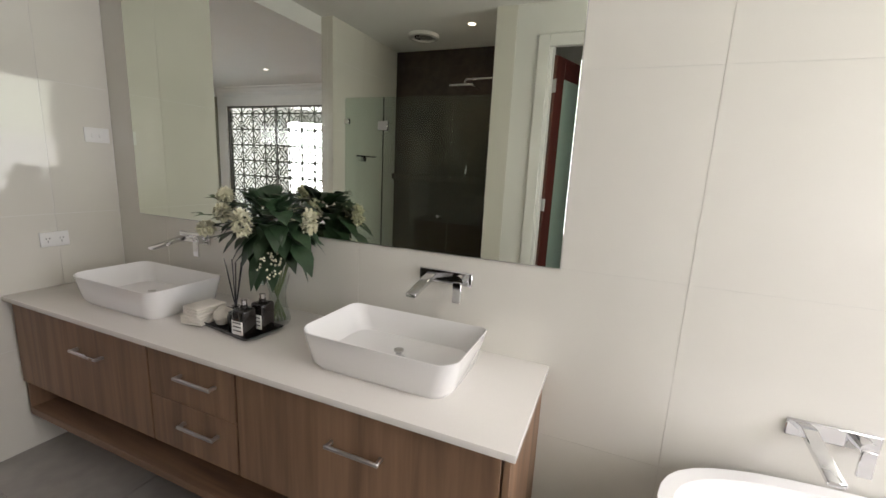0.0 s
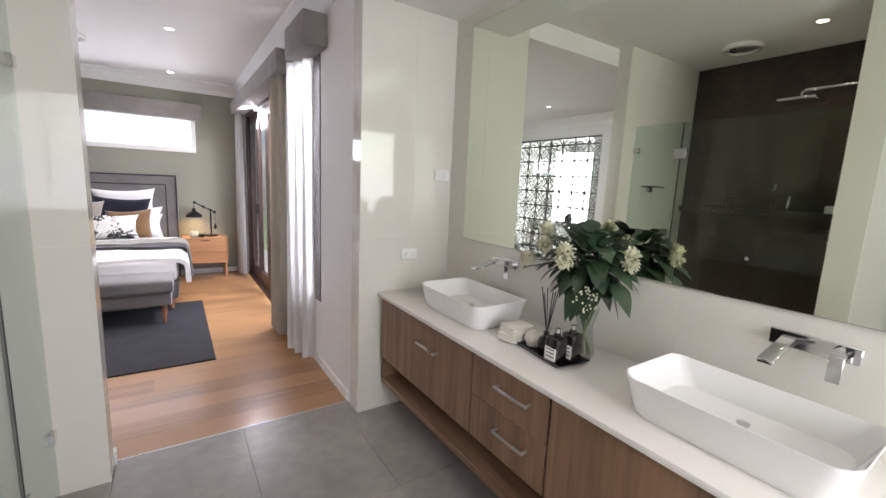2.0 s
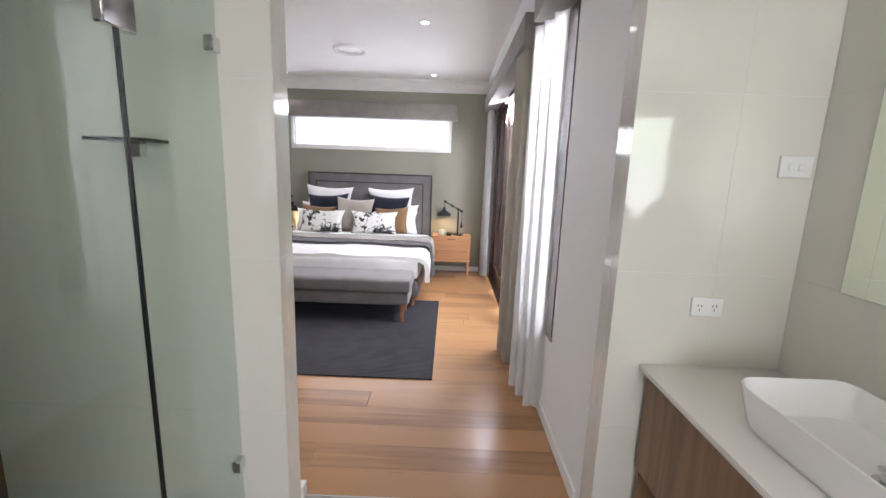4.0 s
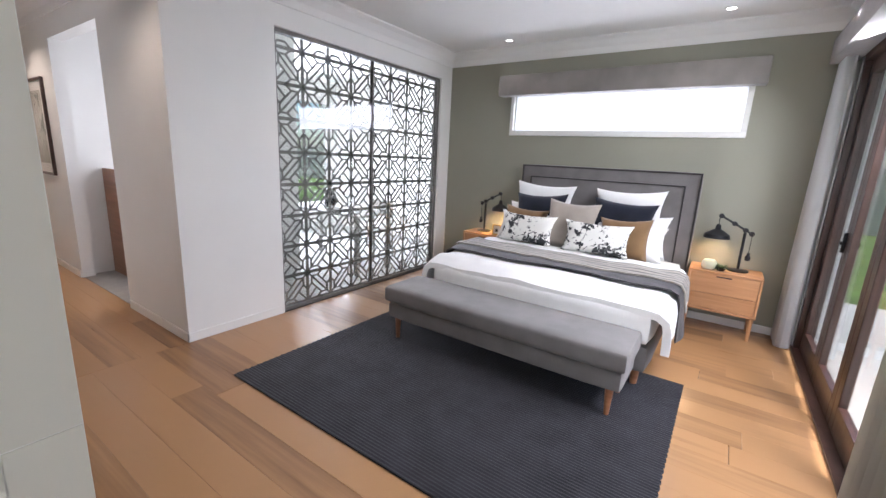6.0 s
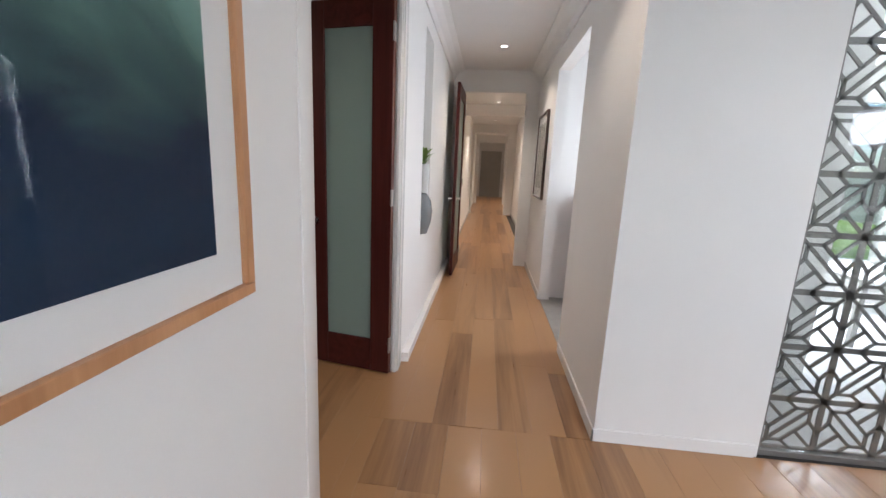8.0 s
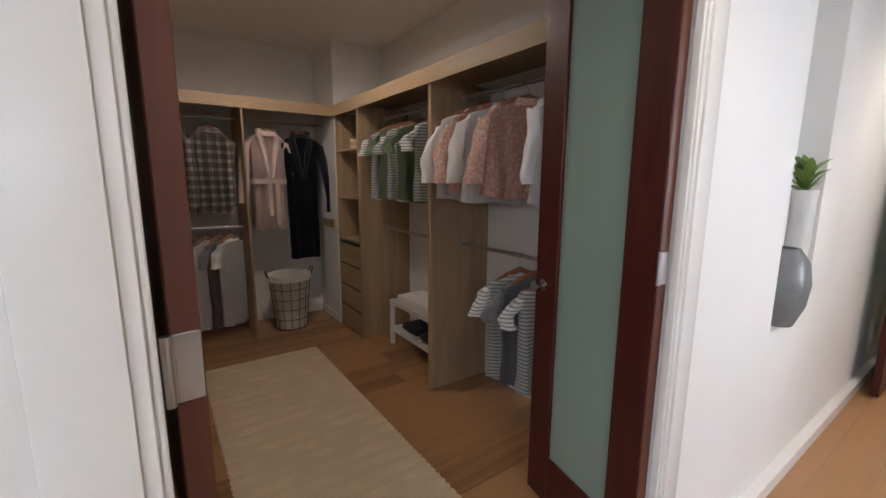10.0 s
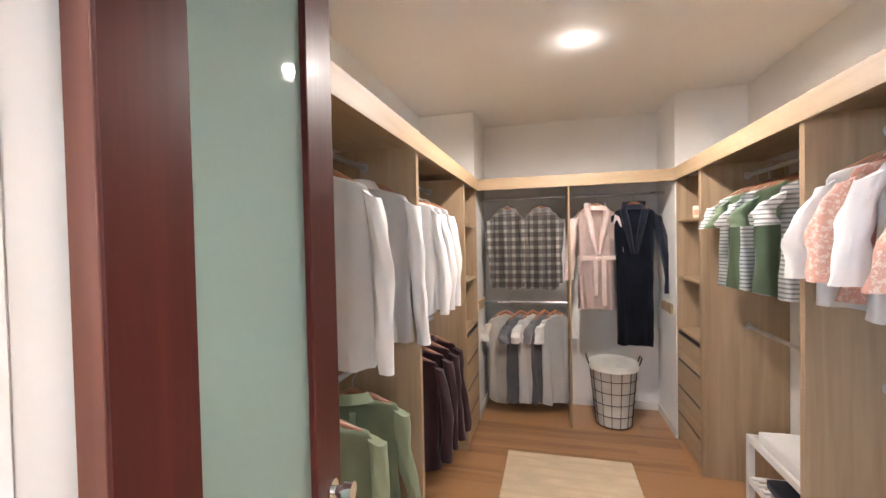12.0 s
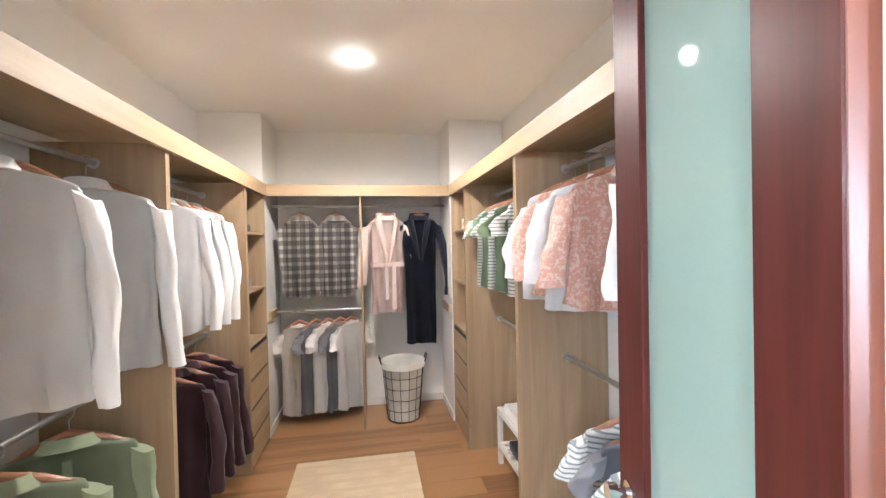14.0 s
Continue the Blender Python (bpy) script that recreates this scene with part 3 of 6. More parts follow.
for r in (0.03, 0.055, 0.08):
    part("grille_ring", lathe([(r, -0.006), (r + 0.012, -0.006), (r + 0.012, 0.004), (r, 0.004), (r, -0.006)], (-1.14, 1.96, CEIL - 0.02), seg=28), STEEL, fan)


# ---------------------------------------------------------------- bathroom
def handle(parent, y, z, x, length=0.15):
    bm = box((x - 0.034, y - length / 2, z - 0.006), (x - 0.024, y + length / 2, z + 0.008), 0.003)
    for s in (-1, 1):
        box((x - 0.03, y + s * (length / 2 - 0.008) - 0.006, z - 0.005), (x + 0.001, y + s * (length / 2 - 0.008) + 0.006, z + 0.007), 0.002, bm)
    part("handle", bm, STEEL, parent, "brushed steel bar handle")


VX = 0.965
van = thing("vanity_cabinet", (1.2, 1.3, 0.2), "wall-hung walnut laminate double vanity with drawers and open shelf", "vanity")
part("body", boxes(((VX + 0.02, 0.17, 0.37), (1.469, 2.50, 0.782))), VANITYH, van)
part("side_panel", box((VX, 0.15, 0.2), (1.469, 0.168, 0.782), 0.001), VANITY, van)
part("side_panel", box((VX + 0.01, 2.502, 0.2), (1.469, 2.52, 0.782), 0.001), VANITY, van)
part("shelf", box((VX + 0.005, 0.17, 0.2), (1.469, 2.50, 0.235), 0.002), VANITYH, van, "open walnut shelf under the drawers")
fronts = (("door", 1.556, 2.516, 0.375, 0.778), ("drawer", 1.100, 1.550, 0.578, 0.778), ("drawer", 1.100, 1.550, 0.375, 0.574), ("door", 0.172, 1.094, 0.375, 0.778))
for kind, y0, y1, z0, z1 in fronts:
    f = part(kind, box((VX, y0 + 0.002, z0), (VX + 0.018, y1 - 0.002, z1), 0.0015), VANITY, van)
    if kind == "drawer":
        handle(f, 1.278, 0.692 if z1 > 0.7 else 0.50, VX, 0.19)
    else:
        handle(f, 1.925 if y0 > 1 else 0.61, 0.652 if y0 > 1 else 0.643, VX, 0.19)
solo("benchtop", box((0.94, 0.135, 0.782), (1.469, 2.535, 0.805), 0.003, seg=2), STONE, "long white stone benchtop on the vanity", "benchtop")


def rounded(cx, cy, hx, hy, r, z, bm, n=6):
    ring = []
    for sx, sy, a0 in ((1, 1, 0), (-1, 1, 90), (-1, -1, 180), (1, -1, 270)):
        for k in range(n + 1):
            a = radians(a0 + 90 * k / n)
            ring.append(bm.verts.new((cx + sx * (hx - r) + r * math.cos(a), cy + sy * (hy - r) + r * math.sin(a), z)))
    return ring


def loft(bm, rings, cap0=True, cap1=True):
    for a, b in zip(rings, rings[1:]):
        for k in range(len(a)):
            bm.faces.new((a[k], a[(k + 1) % len(a)], b[(k + 1) % len(b)], b[k]))
    if cap0:
        bm.faces.new(rings[0][::-1])
    if cap1:
        bm.faces.new(rings[-1])


def basin(cx, cy):
    b = thing("vessel_basin", (cx, cy, 0.805), "white ceramic rectangular vessel basin with upswept ends on the benchtop", "basin", "basins on the vanity")
    bm = bmesh.new()
    prof = ((0.142, 0.235, 0.05, 0.805), (0.160, 0.258, 0.06, 0.83), (0.170, 0.272, 0.06, 0.89), (0.173, 0.28, 0.055, 0.926), (0.170, 0.277, 0.053, 0.928), (0.160, 0.266, 0.05, 0.90), (0.14, 0.232, 0.06, 0.845), (0.08, 0.12, 0.06, 0.828))
    rings = [rounded(cx, cy, hx, hy, r, z, bm) for hx, hy, r, z in prof]
    loft(bm, rings)
    for v in bm.verts:
        if v.co.z > 0.88:
            v.co.z += 0.020 * ((v.co.y - cy) / 0.28) ** 2 - 0.008
    part("bowl", bm, CERAMIC, b)
    part("waste", lathe([(0, 0.004), (0.024, 0.004), (0.026, 0.0), (0.012, 0.0), (0.010, 0.022), (0.017, 0.028), (0.017, 0.034), (0, 0.036)], (cx + 0.0, cy - 0.01, 0.83), seg=18), CHROME, b, "chrome pop-up waste")


basin(1.215, 0.62)
basin(1.215, 1.91)


def wall_mixer(y, z, x=1.468, reach=0.19, label="chrome wall-mounted basin mixer with flat spout"):
    t = thing("wall_mixer", (x, y, z), label, "tap")
    part("plate", box((x - 0.012, y - 0.108, z - 0.03), (x, y + 0.108, z + 0.022), 0.003), CHROME, t)
    bm = bmesh.new()
    v = [bm.verts.new(c) for c in ((x - 0.01, y + 0.035, z + 0.008), (x - 0.01, y + 0.075, z + 0.008), (x - 0.01, y + 0.075, z - 0.012), (x - 0.01, y + 0.035, z - 0.012), (x - reach, y + 0.035, z - 0.032), (x - reach, y + 0.075, z - 0.032), (x - reach, y + 0.075, z - 0.046), (x - reach, y + 0.035, z - 0.046))]
    for q in ((0, 1, 2, 3), (7, 6, 5, 4), (0, 4, 5, 1), (1, 5, 6, 2), (2, 6, 7, 3), (3, 7, 4, 0)):
        bm.faces.new([v[k] for k in q])
    bmesh.ops.bevel(bm, geom=bm.edges[:], offset=0.002, segments=1, affect="EDGES")
    part("spout", bm, CHROME, t)
    h = tube([(x - 0.01, y - 0.065, z - 0.004), (x - 0.05, y - 0.065, z - 0.004)], 0.021, seg=18)
    box((x - 0.055, y - 0.082, z - 0.085), (x - 0.045, y - 0.048, z - 0.005), 0.002, h)
    part("lever", h, CHROME, t)


wall_mixer(0.55, 1.078)
wall_mixer(1.93, 1.078)
wall_mixer(-0.66, 0.79, 1.468, 0.2, "chrome wall-mounted bath mixer and spout above the tub")
mir = thing("mirror", (1.46, 1.24, 1.163), "large frameless wall mirror above the double vanity", "mirror")
part("glass", box((1.4625, 0.134, 1.163), (1.4685, 2.352, 2.472), 0.001), MIRROR, mir, smooth=False)
part("edge", boxes(((1.464, 0.131, 1.160), (1.4695, 2.355, 1.163)), ((1.464, 0.131, 1.163), (1.4695, 0.134, 2.472)), ((1.464, 2.352, 1.163), (1.4695, 2.355, 2.472)), ((1.464, 0.131, 2.472), (1.4695, 2.355, 2.475))), STEEL, mir)


def plate(name, x0, x1, y, z0, z1, label, holes):
    t = thing(name, ((x0 + x1) / 2, y, z0), label, "switch" if name == "switch_plate" else "outlet")
    part("cover", box((x0, y - 0.009, z0), (x1, y, z1), 0.004, seg=2), PLASTIC, t)
    for h in holes:
        part("rocker", box((h - 0.009, y - 0.012, (z0 + z1) / 2 - 0.012), (h + 0.009, y - 0.008, (z0 + z1) / 2 + 0.012), 0.002), PLASTIC, t)
    return t


plate("switch_plate", 1.338, 1.452, 2.54, 1.525, 1.60, "white double light switch on the tiled wall", (1.375, 1.41))
t = plate("power_outlet", 1.105, 1.222, 2.54, 1.005, 1.078, "white double power outlet on the tiled wall", ())
for x in (1.135, 1.19):
    for dx, dz in ((-0.007, 0.006), (0.007, 0.006), (0, -0.01)):
        part("slot", box((x + dx - 0.0012, 2.5295, 1.04 + dz - 0.004), (x + dx + 0.0012, 2.532, 1.04 + dz + 0.004)), INK, t)

# tray with toiletries
bm = bmesh.new()
loft(bm, [rounded(1.205, 1.38, hx, hy, 0.012, z, bm, 3) for hx, hy, z in ((0.075, 0.19, 0.806), (0.085, 0.215, 0.824), (0.082, 0.212, 0.826), (0.072, 0.186, 0.812))])
bmesh.ops.rotate(bm, cent=(1.205, 1.38, 0.8), matrix=Matrix.Rotation(radians(-8), 3, "Z"), verts=bm.verts)
solo("tray", bm, BLACKC, "black glazed rectangular tray with raised rim on the benchtop", "tray")


def bottle(x, y, h):
    b = thing("soap_bottle", (x, y, 0.812), "dark glass toiletry bottle with white label and silver cap", "bottle", "bottles on the tray")
    part("glass", box((x - 0.033, y - 0.033, 0.812), (x + 0.033, y + 0.033, 0.812 + h), 0.012, seg=3), AMBER, b)
    part("neck", lathe([(0, h), (0.014, h - 0.004), (0.013, h + 0.014), (0, h + 0.015)], (x, y, 0.812), seg=14), AMBER, b)
    part("cap", lathe([(0, h + 0.012), (0.012, h + 0.012), (0.012, h + 0.032), (0, h + 0.034)], (x, y, 0.812), seg=14), CHROME, b, "silver cap")
    lb = part("label", box((x - 0.0345, y - 0.030, 0.822), (x + 0.0345, y + 0.0345, 0.812 + h * 0.66), 0.007), LABEL, b, "white paper label")
    for k in range(3):
        part("print", box((x - 0.0355, y - 0.02, 0.842 + k * 0.015), (x - 0.0342, y + 0.02, 0.846 + k * 0.015)), INK, lb)


bottle(1.135, 1.235, 0.112)
bottle(1.212, 1.222, 0.118)
dif = thing("reed_diffuser", (1.18, 1.33, 0.812), "black glass reed diffuser with dark sticks", "diffuser")
part("jar", lathe([(0, 0), (0.032, 0), (0.034, 0.05), (0.028, 0.066), (0.013, 0.072), (0.013, 0.09), (0.016, 0.092), (0, 0.092)], (1.18, 1.33, 0.812)), AMBER, dif)
for k in range(6):
    a = k * 1.05
    part("reed", tube([(1.18, 1.33, 0.89), (1.18 + 0.035 * math.cos(a), 1.33 + 0.035 * math.sin(a), 1.075 + 0.01 * (k % 3))], 0.0022, seg=6), BLACKM, dif)
TOWEL = cloth("cream_towel", (0.74, 0.70, 0.62), 0.08, 240, bump=1.0)
for x, y, low, turn in ((1.165, 1.505, 0.812, 8), (1.172, 1.500, 0.848, -6)):
    bm = bmesh.new()
    for q in range(3):
        box((x - 0.062, y - 0.05, low + q * 0.012), (x + 0.062, y + 0.05, low + 0.0125 + q * 0.012), 0.006, bm, 3)
    for v in bm.verts:
        v.co += 0.004 * noise.noise_vector(v.co * 25)
    bmesh.ops.rotate(bm, cent=(x, y, low), matrix=Matrix.Rotation(radians(turn), 3, "Z"), verts=bm.verts)
    solo("folded_towel", bm, TOWEL, "small folded cream face towel on the tray", "towel", group="towels on the tray")
bm = lathe([(0, 0), (0.03, 0.004), (0.042, 0.03), (0.036, 0.055), (0.018, 0.068), (0, 0.07)], (1.185, 1.405, 0.812))
for v in bm.verts:
    v.co += 0.006 * noise.noise_vector(v.co * 40)
solo("bath_sponge", bm, TOWEL, "round cream bath sponge on the tray", "sponge")

# bouquet
LEAFD = paint("leaf_dark_green", (0.030, 0.060, 0.028), 0.35, var=0.4, scale=12)
LEAFM = paint("leaf_mid_green", (0.075, 0.12, 0.045), 0.42, var=0.3, scale=12)
STEMG = paint("flower_stem", (0.13, 0.17, 0.07), 0.5)
PETAL = paint("cream_petal", (0.72, 0.70, 0.52), 0.6, var=0.1)
WATERG = clear_glass("vase_glass", (0.93, 0.95, 0.94), 1.4)


def leaf_into(bm, base, way, length, width, droop=0.25, cup=0.25):
    way = Vector(way).normalized()
    side = way.cross(Vector((0, 0, 1)))
    side = side.normalized() if side.length > 0.05 else Vector((1, 0, 0))
    up = side.cross(way)
    rows, n = [], 5
    for k in range(n + 1):
        s = k / n
        c = Vector(base) + way * length * s - Vector((0, 0, 1)) * droop * length * s * s
        w = width * math.sin(math.pi * (0.06 + 0.94 * s) ** 0.8) * 0.5 + 0.0005
        rows.append((bm.verts.new(c + side * w + up * w * cup), bm.verts.new(c), bm.verts.new(c - side * w + up * w * cup)))
    for a, b in zip(rows, rows[1:]):
        bm.faces.new((a[0], a[1], b[1], b[0]))
        bm.faces.new((a[1], a[2], b[2], b[1]))


VA = (1.31, 1.24)
vase = thing("flower_vase", (*VA, 0.805), "waisted clear glass vase holding the bouquet", "vase")
part("glass", lathe([(0, 0), (0.045, 0), (0.05, 0.02), (0.036, 0.09), (0.034, 0.14), (0.052, 0.21), (0.049, 0.21), (0.031, 0.14), (0.033, 0.09), (0.046, 0.022), (0, 0.012)], (*VA, 0.805), seg=28), WATERG, vase)
rnd = random.Random(4)
bq = thing("flower_bouquet", (*VA, 0.82), "large bouquet of dark leaves and cream flowers in a glass vase", "flowers")
bm = bmesh.new()
for k in range(12):
    a = k * 0.55
    tube([(VA[0] + 0.03 * math.cos(a), VA[1] + 0.03 * math.sin(a), 0.822), (VA[0] - 0.012 * math.cos(a), VA[1] - 0.012 * math.sin(a), 0.95), (VA[0] - 0.07 * math.cos(a), VA[1] - 0.07 * math.sin(a), 1.13)], 0.0028, bm, 6)
part("stems", bm, STEMG, bq)
dark, mid = bmesh.new(), bmesh.new()
for k in range(150):
    a, e = rnd.uniform(0, 2 * math.pi), rnd.uniform(-0.6, 1.1)
    d = Vector((math.cos(a) * math.cos(e) * 0.6, math.sin(a) * math.cos(e), math.sin(e)))
    r = rnd.uniform(0.05, 0.15)
    p = Vector((VA[0] - 0.02, VA[1], 1.20)) + Vector((d.x * r, d.y * r, d.z * r * 1.05))
    if p.x > 1.39:
        p.x = 1.39 - rnd.uniform(0, 0.05)
        d.x = min(d.x, 0.0)
    long = rnd.uniform(0.07, 0.115)
    leaf_into(dark, p, d + Vector((0, 0, rnd.uniform(-0.5, 0.2))), long, long * rnd.uniform(0.62, 0.85), rnd.uniform(0.2, 0.8), 0.18)
for k in range(16):
    leaf_into(dark, (VA[0] - 0.03 + rnd.uniform(-0.03, 0.02), VA[1] + rnd.uniform(-0.06, 0.06), 1.12 + rnd.uniform(-0.02, 0.05)), (rnd.uniform(-0.5, -0.1), rnd.uniform(-0.4, 0.4), -0.8), rnd.uniform(0.10, 0.15), rnd.uniform(0.06, 0.085), 0.2)
for s in range(6):
    o = Vector((VA[0] - 0.03, VA[1] + 0.05, 1.17 + 0.02 * s))
    d = Vector((rnd.uniform(-0.5, -0.1), rnd.uniform(0.6, 1.0), rnd.uniform(-0.35, 0.5))).normalized()
    tube([o, o + d * 0.1 + Vector((0, 0, 0.01)), o + d * 0.22], 0.0016, mid, 5)
    for k in range(6):
        side = Vector((d.y, -d.x, 0)) * (0.7 if k % 2 else -0.7)
        leaf_into(mid if s % 2 else dark, o + d * (0.06 + 0.03 * k), d + side + Vector((0, 0, 0.15)), 0.065, 0.024, 0.25)
part("dark_leaves", dark, LEAFD, bq, "dark glossy leaves")
part("fine_foliage", mid, LEAFM, bq, "paler fine foliage")
for c, tall, wide in (((1.155, 1.25, 1.245), 0.062, 0.036), ((1.20, 1.40, 1.27), 0.036, 0.034), ((1.18, 1.47, 1.20), 0.03, 0.032), ((1.30, 1.06, 1.25), 0.055, 0.03), ((1.38, 1.24, 1.27), 0.05, 0.034), ((1.24, 1.43, 1.33), 0.03, 0.03)):
    bm = bmesh.new()
    for k in range(190):
        d = Vector((rnd.gauss(0, 1), rnd.gauss(0, 1), rnd.gauss(0, 1))).normalized()
        o = Vector(c) + Vector((d.x * wide, d.y * wide, d.z * tall)) * rnd.uniform(0.45, 0.8)
        leaf_into(bm, o, d + 0.8 * Vector((rnd.gauss(0, 1), rnd.gauss(0, 1), rnd.gauss(0, 1))), 0.020, 0.013, 0.0, 0.5)
    part("flower", bm, PETAL, bq, "cream hydrangea-like flower head")
bm = bmesh.new()
for k in range(40):
    p = Vector((1.21 + rnd.uniform(-0.03, 0.03), 1.17 + rnd.uniform(-0.05, 0.05), 1.08 + rnd.uniform(-0.05, 0.05)))
    bmesh.ops.create_icosphere(bm, subdivisions=1, radius=0.005, matrix=Matrix.Translation(p))
part("small_blossoms", bm, PETAL, bq, "tiny white filler blossoms")

# bath
tub = thing("bathtub", (1.09, -1.05, 0), "white oval freestanding bathtub beside the tiled wall", "bathtub")
bm, rings = bmesh.new(), []
for hx, hy, z in ((0.27, 0.66, 0.0), (0.30, 0.72, 0.06), (0.34, 0.80, 0.46), (0.37, 0.85, 0.615), (0.368, 0.85, 0.628), (0.335, 0.815, 0.62), (0.29, 0.72, 0.38), (0.22, 0.58, 0.14)):
    rings.append([bm.verts.new((1.09 + hx * math.copysign(abs(math.cos(a)) ** 0.6, math.cos(a)), -1.06 + hy * math.copysign(abs(math.sin(a)) ** 0.6, math.sin(a)), z)) for a in [k * 2 * math.pi / 48 for k in range(48)]])
loft(bm, rings)
part("shell", bm, CERAMIC, tub)
part("waste", lathe([(0, 0.006), (0.03, 0.006), (0.034, 0), (0, 0)], (1.09, -1.06, 0.141)), CHROME, tub)

# shower
GX = -0.63
scr = thing("shower_screen", (GX, 1.8, 0), "frameless clear glass shower screen with hinged door", "shower screen")
part("fixed_pane", box((GX - 0.005, 2.105, 0.012), (GX + 0.005, 2.535, 2.12), 0.001), SHOWERG, scr, smooth=False)
door = part("glass_door", box((GX - 0.005, 1.40, 0.012), (GX + 0.005, 2.098, 2.12), 0.001), SHOWERG, scr, smooth=False)
part("end_pane", box((GX - 0.005, 1.055, 0.012), (GX + 0.005, 1.392, 2.12), 0.001), SHOWERG, scr, smooth=False)
part("edge_seal", box((GX - 0.006, 2.098, 0.012), (GX + 0.006, 2.104, 2.12)), BLACKM, scr, "dark seal between the panes")
for z in (0.25, 1.86):
    part("hinge", boxes(((GX - 0.014, 2.05, z - 0.045), (GX + 0.014, 2.155, z + 0.045)), bevel=0.004), CHROME, scr, "chrome glass hinge")
for z in (0.31, 1.90):
    part("clamp", box((GX - 0.016, 2.49, z - 0.025), (GX + 0.016, 2.54, z + 0.025), 0.003), CHROME, scr, "chrome wall clamp")
bm = tube([(GX - 0.04, 1.48, 1.05), (GX + 0.05, 1.48, 1.05)], 0.014, seg=16)
part("knob", bm, CHROME, door, "chrome door knob")
for o in scr.children_recursive:
    if "pane" in o.name or "glass_door" in o.name:
        o.visible_shadow = False
head = thing("rain_shower", (-1.35, 1.5, 2.28), "flat square chrome rain shower head on a wall arm", "shower head")
part("arm", tube([(-1.12, 1.054, 2.36), (-1.12, 1.46, 2.36), (-1.12, 1.48, 2.34), (-1.12, 1.48, 2.30)], 0.011), CHROME, head)
part("rose", box((-1.24, 1.36, 2.275), (-1.0, 1.60, 2.295), 0.004), CHROME, head)
led = structure("trim_shower_ledge", box((-1.64, 1.06, 1.34), (-1.56, 2.53, 1.405), 0.003), TILE_D, "dark tiled ledge along the shower wall", "ledge")
solo("soap_box", box((-1.62, 1.22, 1.405), (-1.56, 1.33, 1.47), 0.006), LABEL, "small pale soap box on the shower ledge", "box")
sb = thing("shampoo_bottle", (-1.6, 1.15, 1.405), "dark shampoo bottle with pale label", "bottle")
part("body", box((-1.625, 1.125, 1.405), (-1.575, 1.175, 1.53), 0.012, seg=2), AMBER, sb)
part("label", box((-1.58, 1.13, 1.425), (-1.5735, 1.17, 1.49)), LABEL, sb)
part("cap", lathe([(0.012, 0), (0.012, 0.03), (0, 0.032)], (-1.6, 1.15, 1.53), seg=12), BLACKM, sb)
sh = thing("shower_shelf", (-0.93, 2.5, 1.57), "small glass and chrome shelf on the shower wall", "shelf")
part("shelf_top", box((-1.03, 2.42, 1.57), (-0.82, 2.54, 1.582), 0.002), BLACKC, sh)
part("bracket", box((-0.955, 2.50, 1.52), (-0.90, 2.54, 1.57), 0.003), CHROME, sh)

# toilet door
td = thing("door_toilet", (-0.7, 0.2, 0), "open dark-framed door with frosted mint glass panel", "door", kind="structure")
part("architrave", boxes(((-0.64, 0.60, 0), (-0.615, 0.69, 2.56)), ((-0.64, -0.31, 0), (-0.615, -0.23, 2.56)), ((-0.64, -0.23, 2.47), (-0.615, 0.60, 2.56)), ((-0.77, 0.575, 0), (-0.635, 0.60, 2.5)), ((-0.77, -0.23, 0), (-0.635, -0.205, 2.5)), bevel=0.004), TRIM, td, "white architrave")


def leaf_door(owner, hinge, angle, width, height, name, glass_from=0.14, handed=1, rails=(MERBAU, MERBAUH)):
    """A timber leaf with one tall frosted pane, standing open at that heading (degrees from +x) from its hinge."""
    m = Matrix.Translation(Vector(hinge)) @ Matrix.Rotation(radians(angle), 4, "Z")

    def put(nm, bm, material, parent, label="", smooth=False):
        bmesh.ops.transform(bm, matrix=m, verts=bm.verts)
        return part(nm, bm, material, parent, label, smooth)

    s = glass_from
    leaf = put(name, boxes(((0, -0.02, 0.01), (s, 0.02, height)), bevel=0.003), rails[0], owner)
    put("stile", boxes(((width - s, -0.02, 0.01), (width, 0.02, height)), bevel=0.003), rails[0], leaf)
    put("rail", box((s, -0.0195, 0.01), (width - s, 0.0195, 0.24), 0.003), rails[1], leaf)
    put("rail", box((s, -0.0195, height - 0.16), (width - s, 0.0195, height), 0.003), rails[1], leaf)
    put("pane", box((s - 0.006, -0.005, 0.235), (width - s + 0.006, 0.005, height - 0.155)), FROST, leaf, "frosted mint glass pane")
    kn = bmesh.new()
    for q in (-1, 1):
        tube([(width - 0.06, q * 0.02, 1.035), (width - 0.06, q * 0.026, 1.035), (width - 0.06, q * 0.027, 1.035), (width - 0.06, q * 0.05, 1.035), (width - 0.06, q * 0.052, 1.035), (width - 0.06, q * 0.075, 1.035)], (0.027, 0.027, 0.012, 0.012, 0.023, 0.024), kn, 16)
    put("knob", kn, CHROME, leaf, "round chrome knob", True)
    put("lipping", box((-0.003, -0.019, 0.012), (0.0, 0.019, height - 0.002), 0.001), EDGEW, leaf, "lighter unpainted timber edge")
    for z in (0.22, 1.22, 2.2):
        hb = box((-0.0065, -0.018, z - 0.052), (-0.0025, 0.018, z + 0.052), 0.002)
        tube([(-0.008, 0.026, z - 0.052), (-0.008, 0.026, z + 0.052)], 0.007, hb, 12)
        box((-0.0085, 0.016, z - 0.05), (-0.0045, 0.026, z + 0.05), 0.001, hb)
        put("hinge", hb, STEEL, leaf, "steel butt hinge", True)
    return leaf


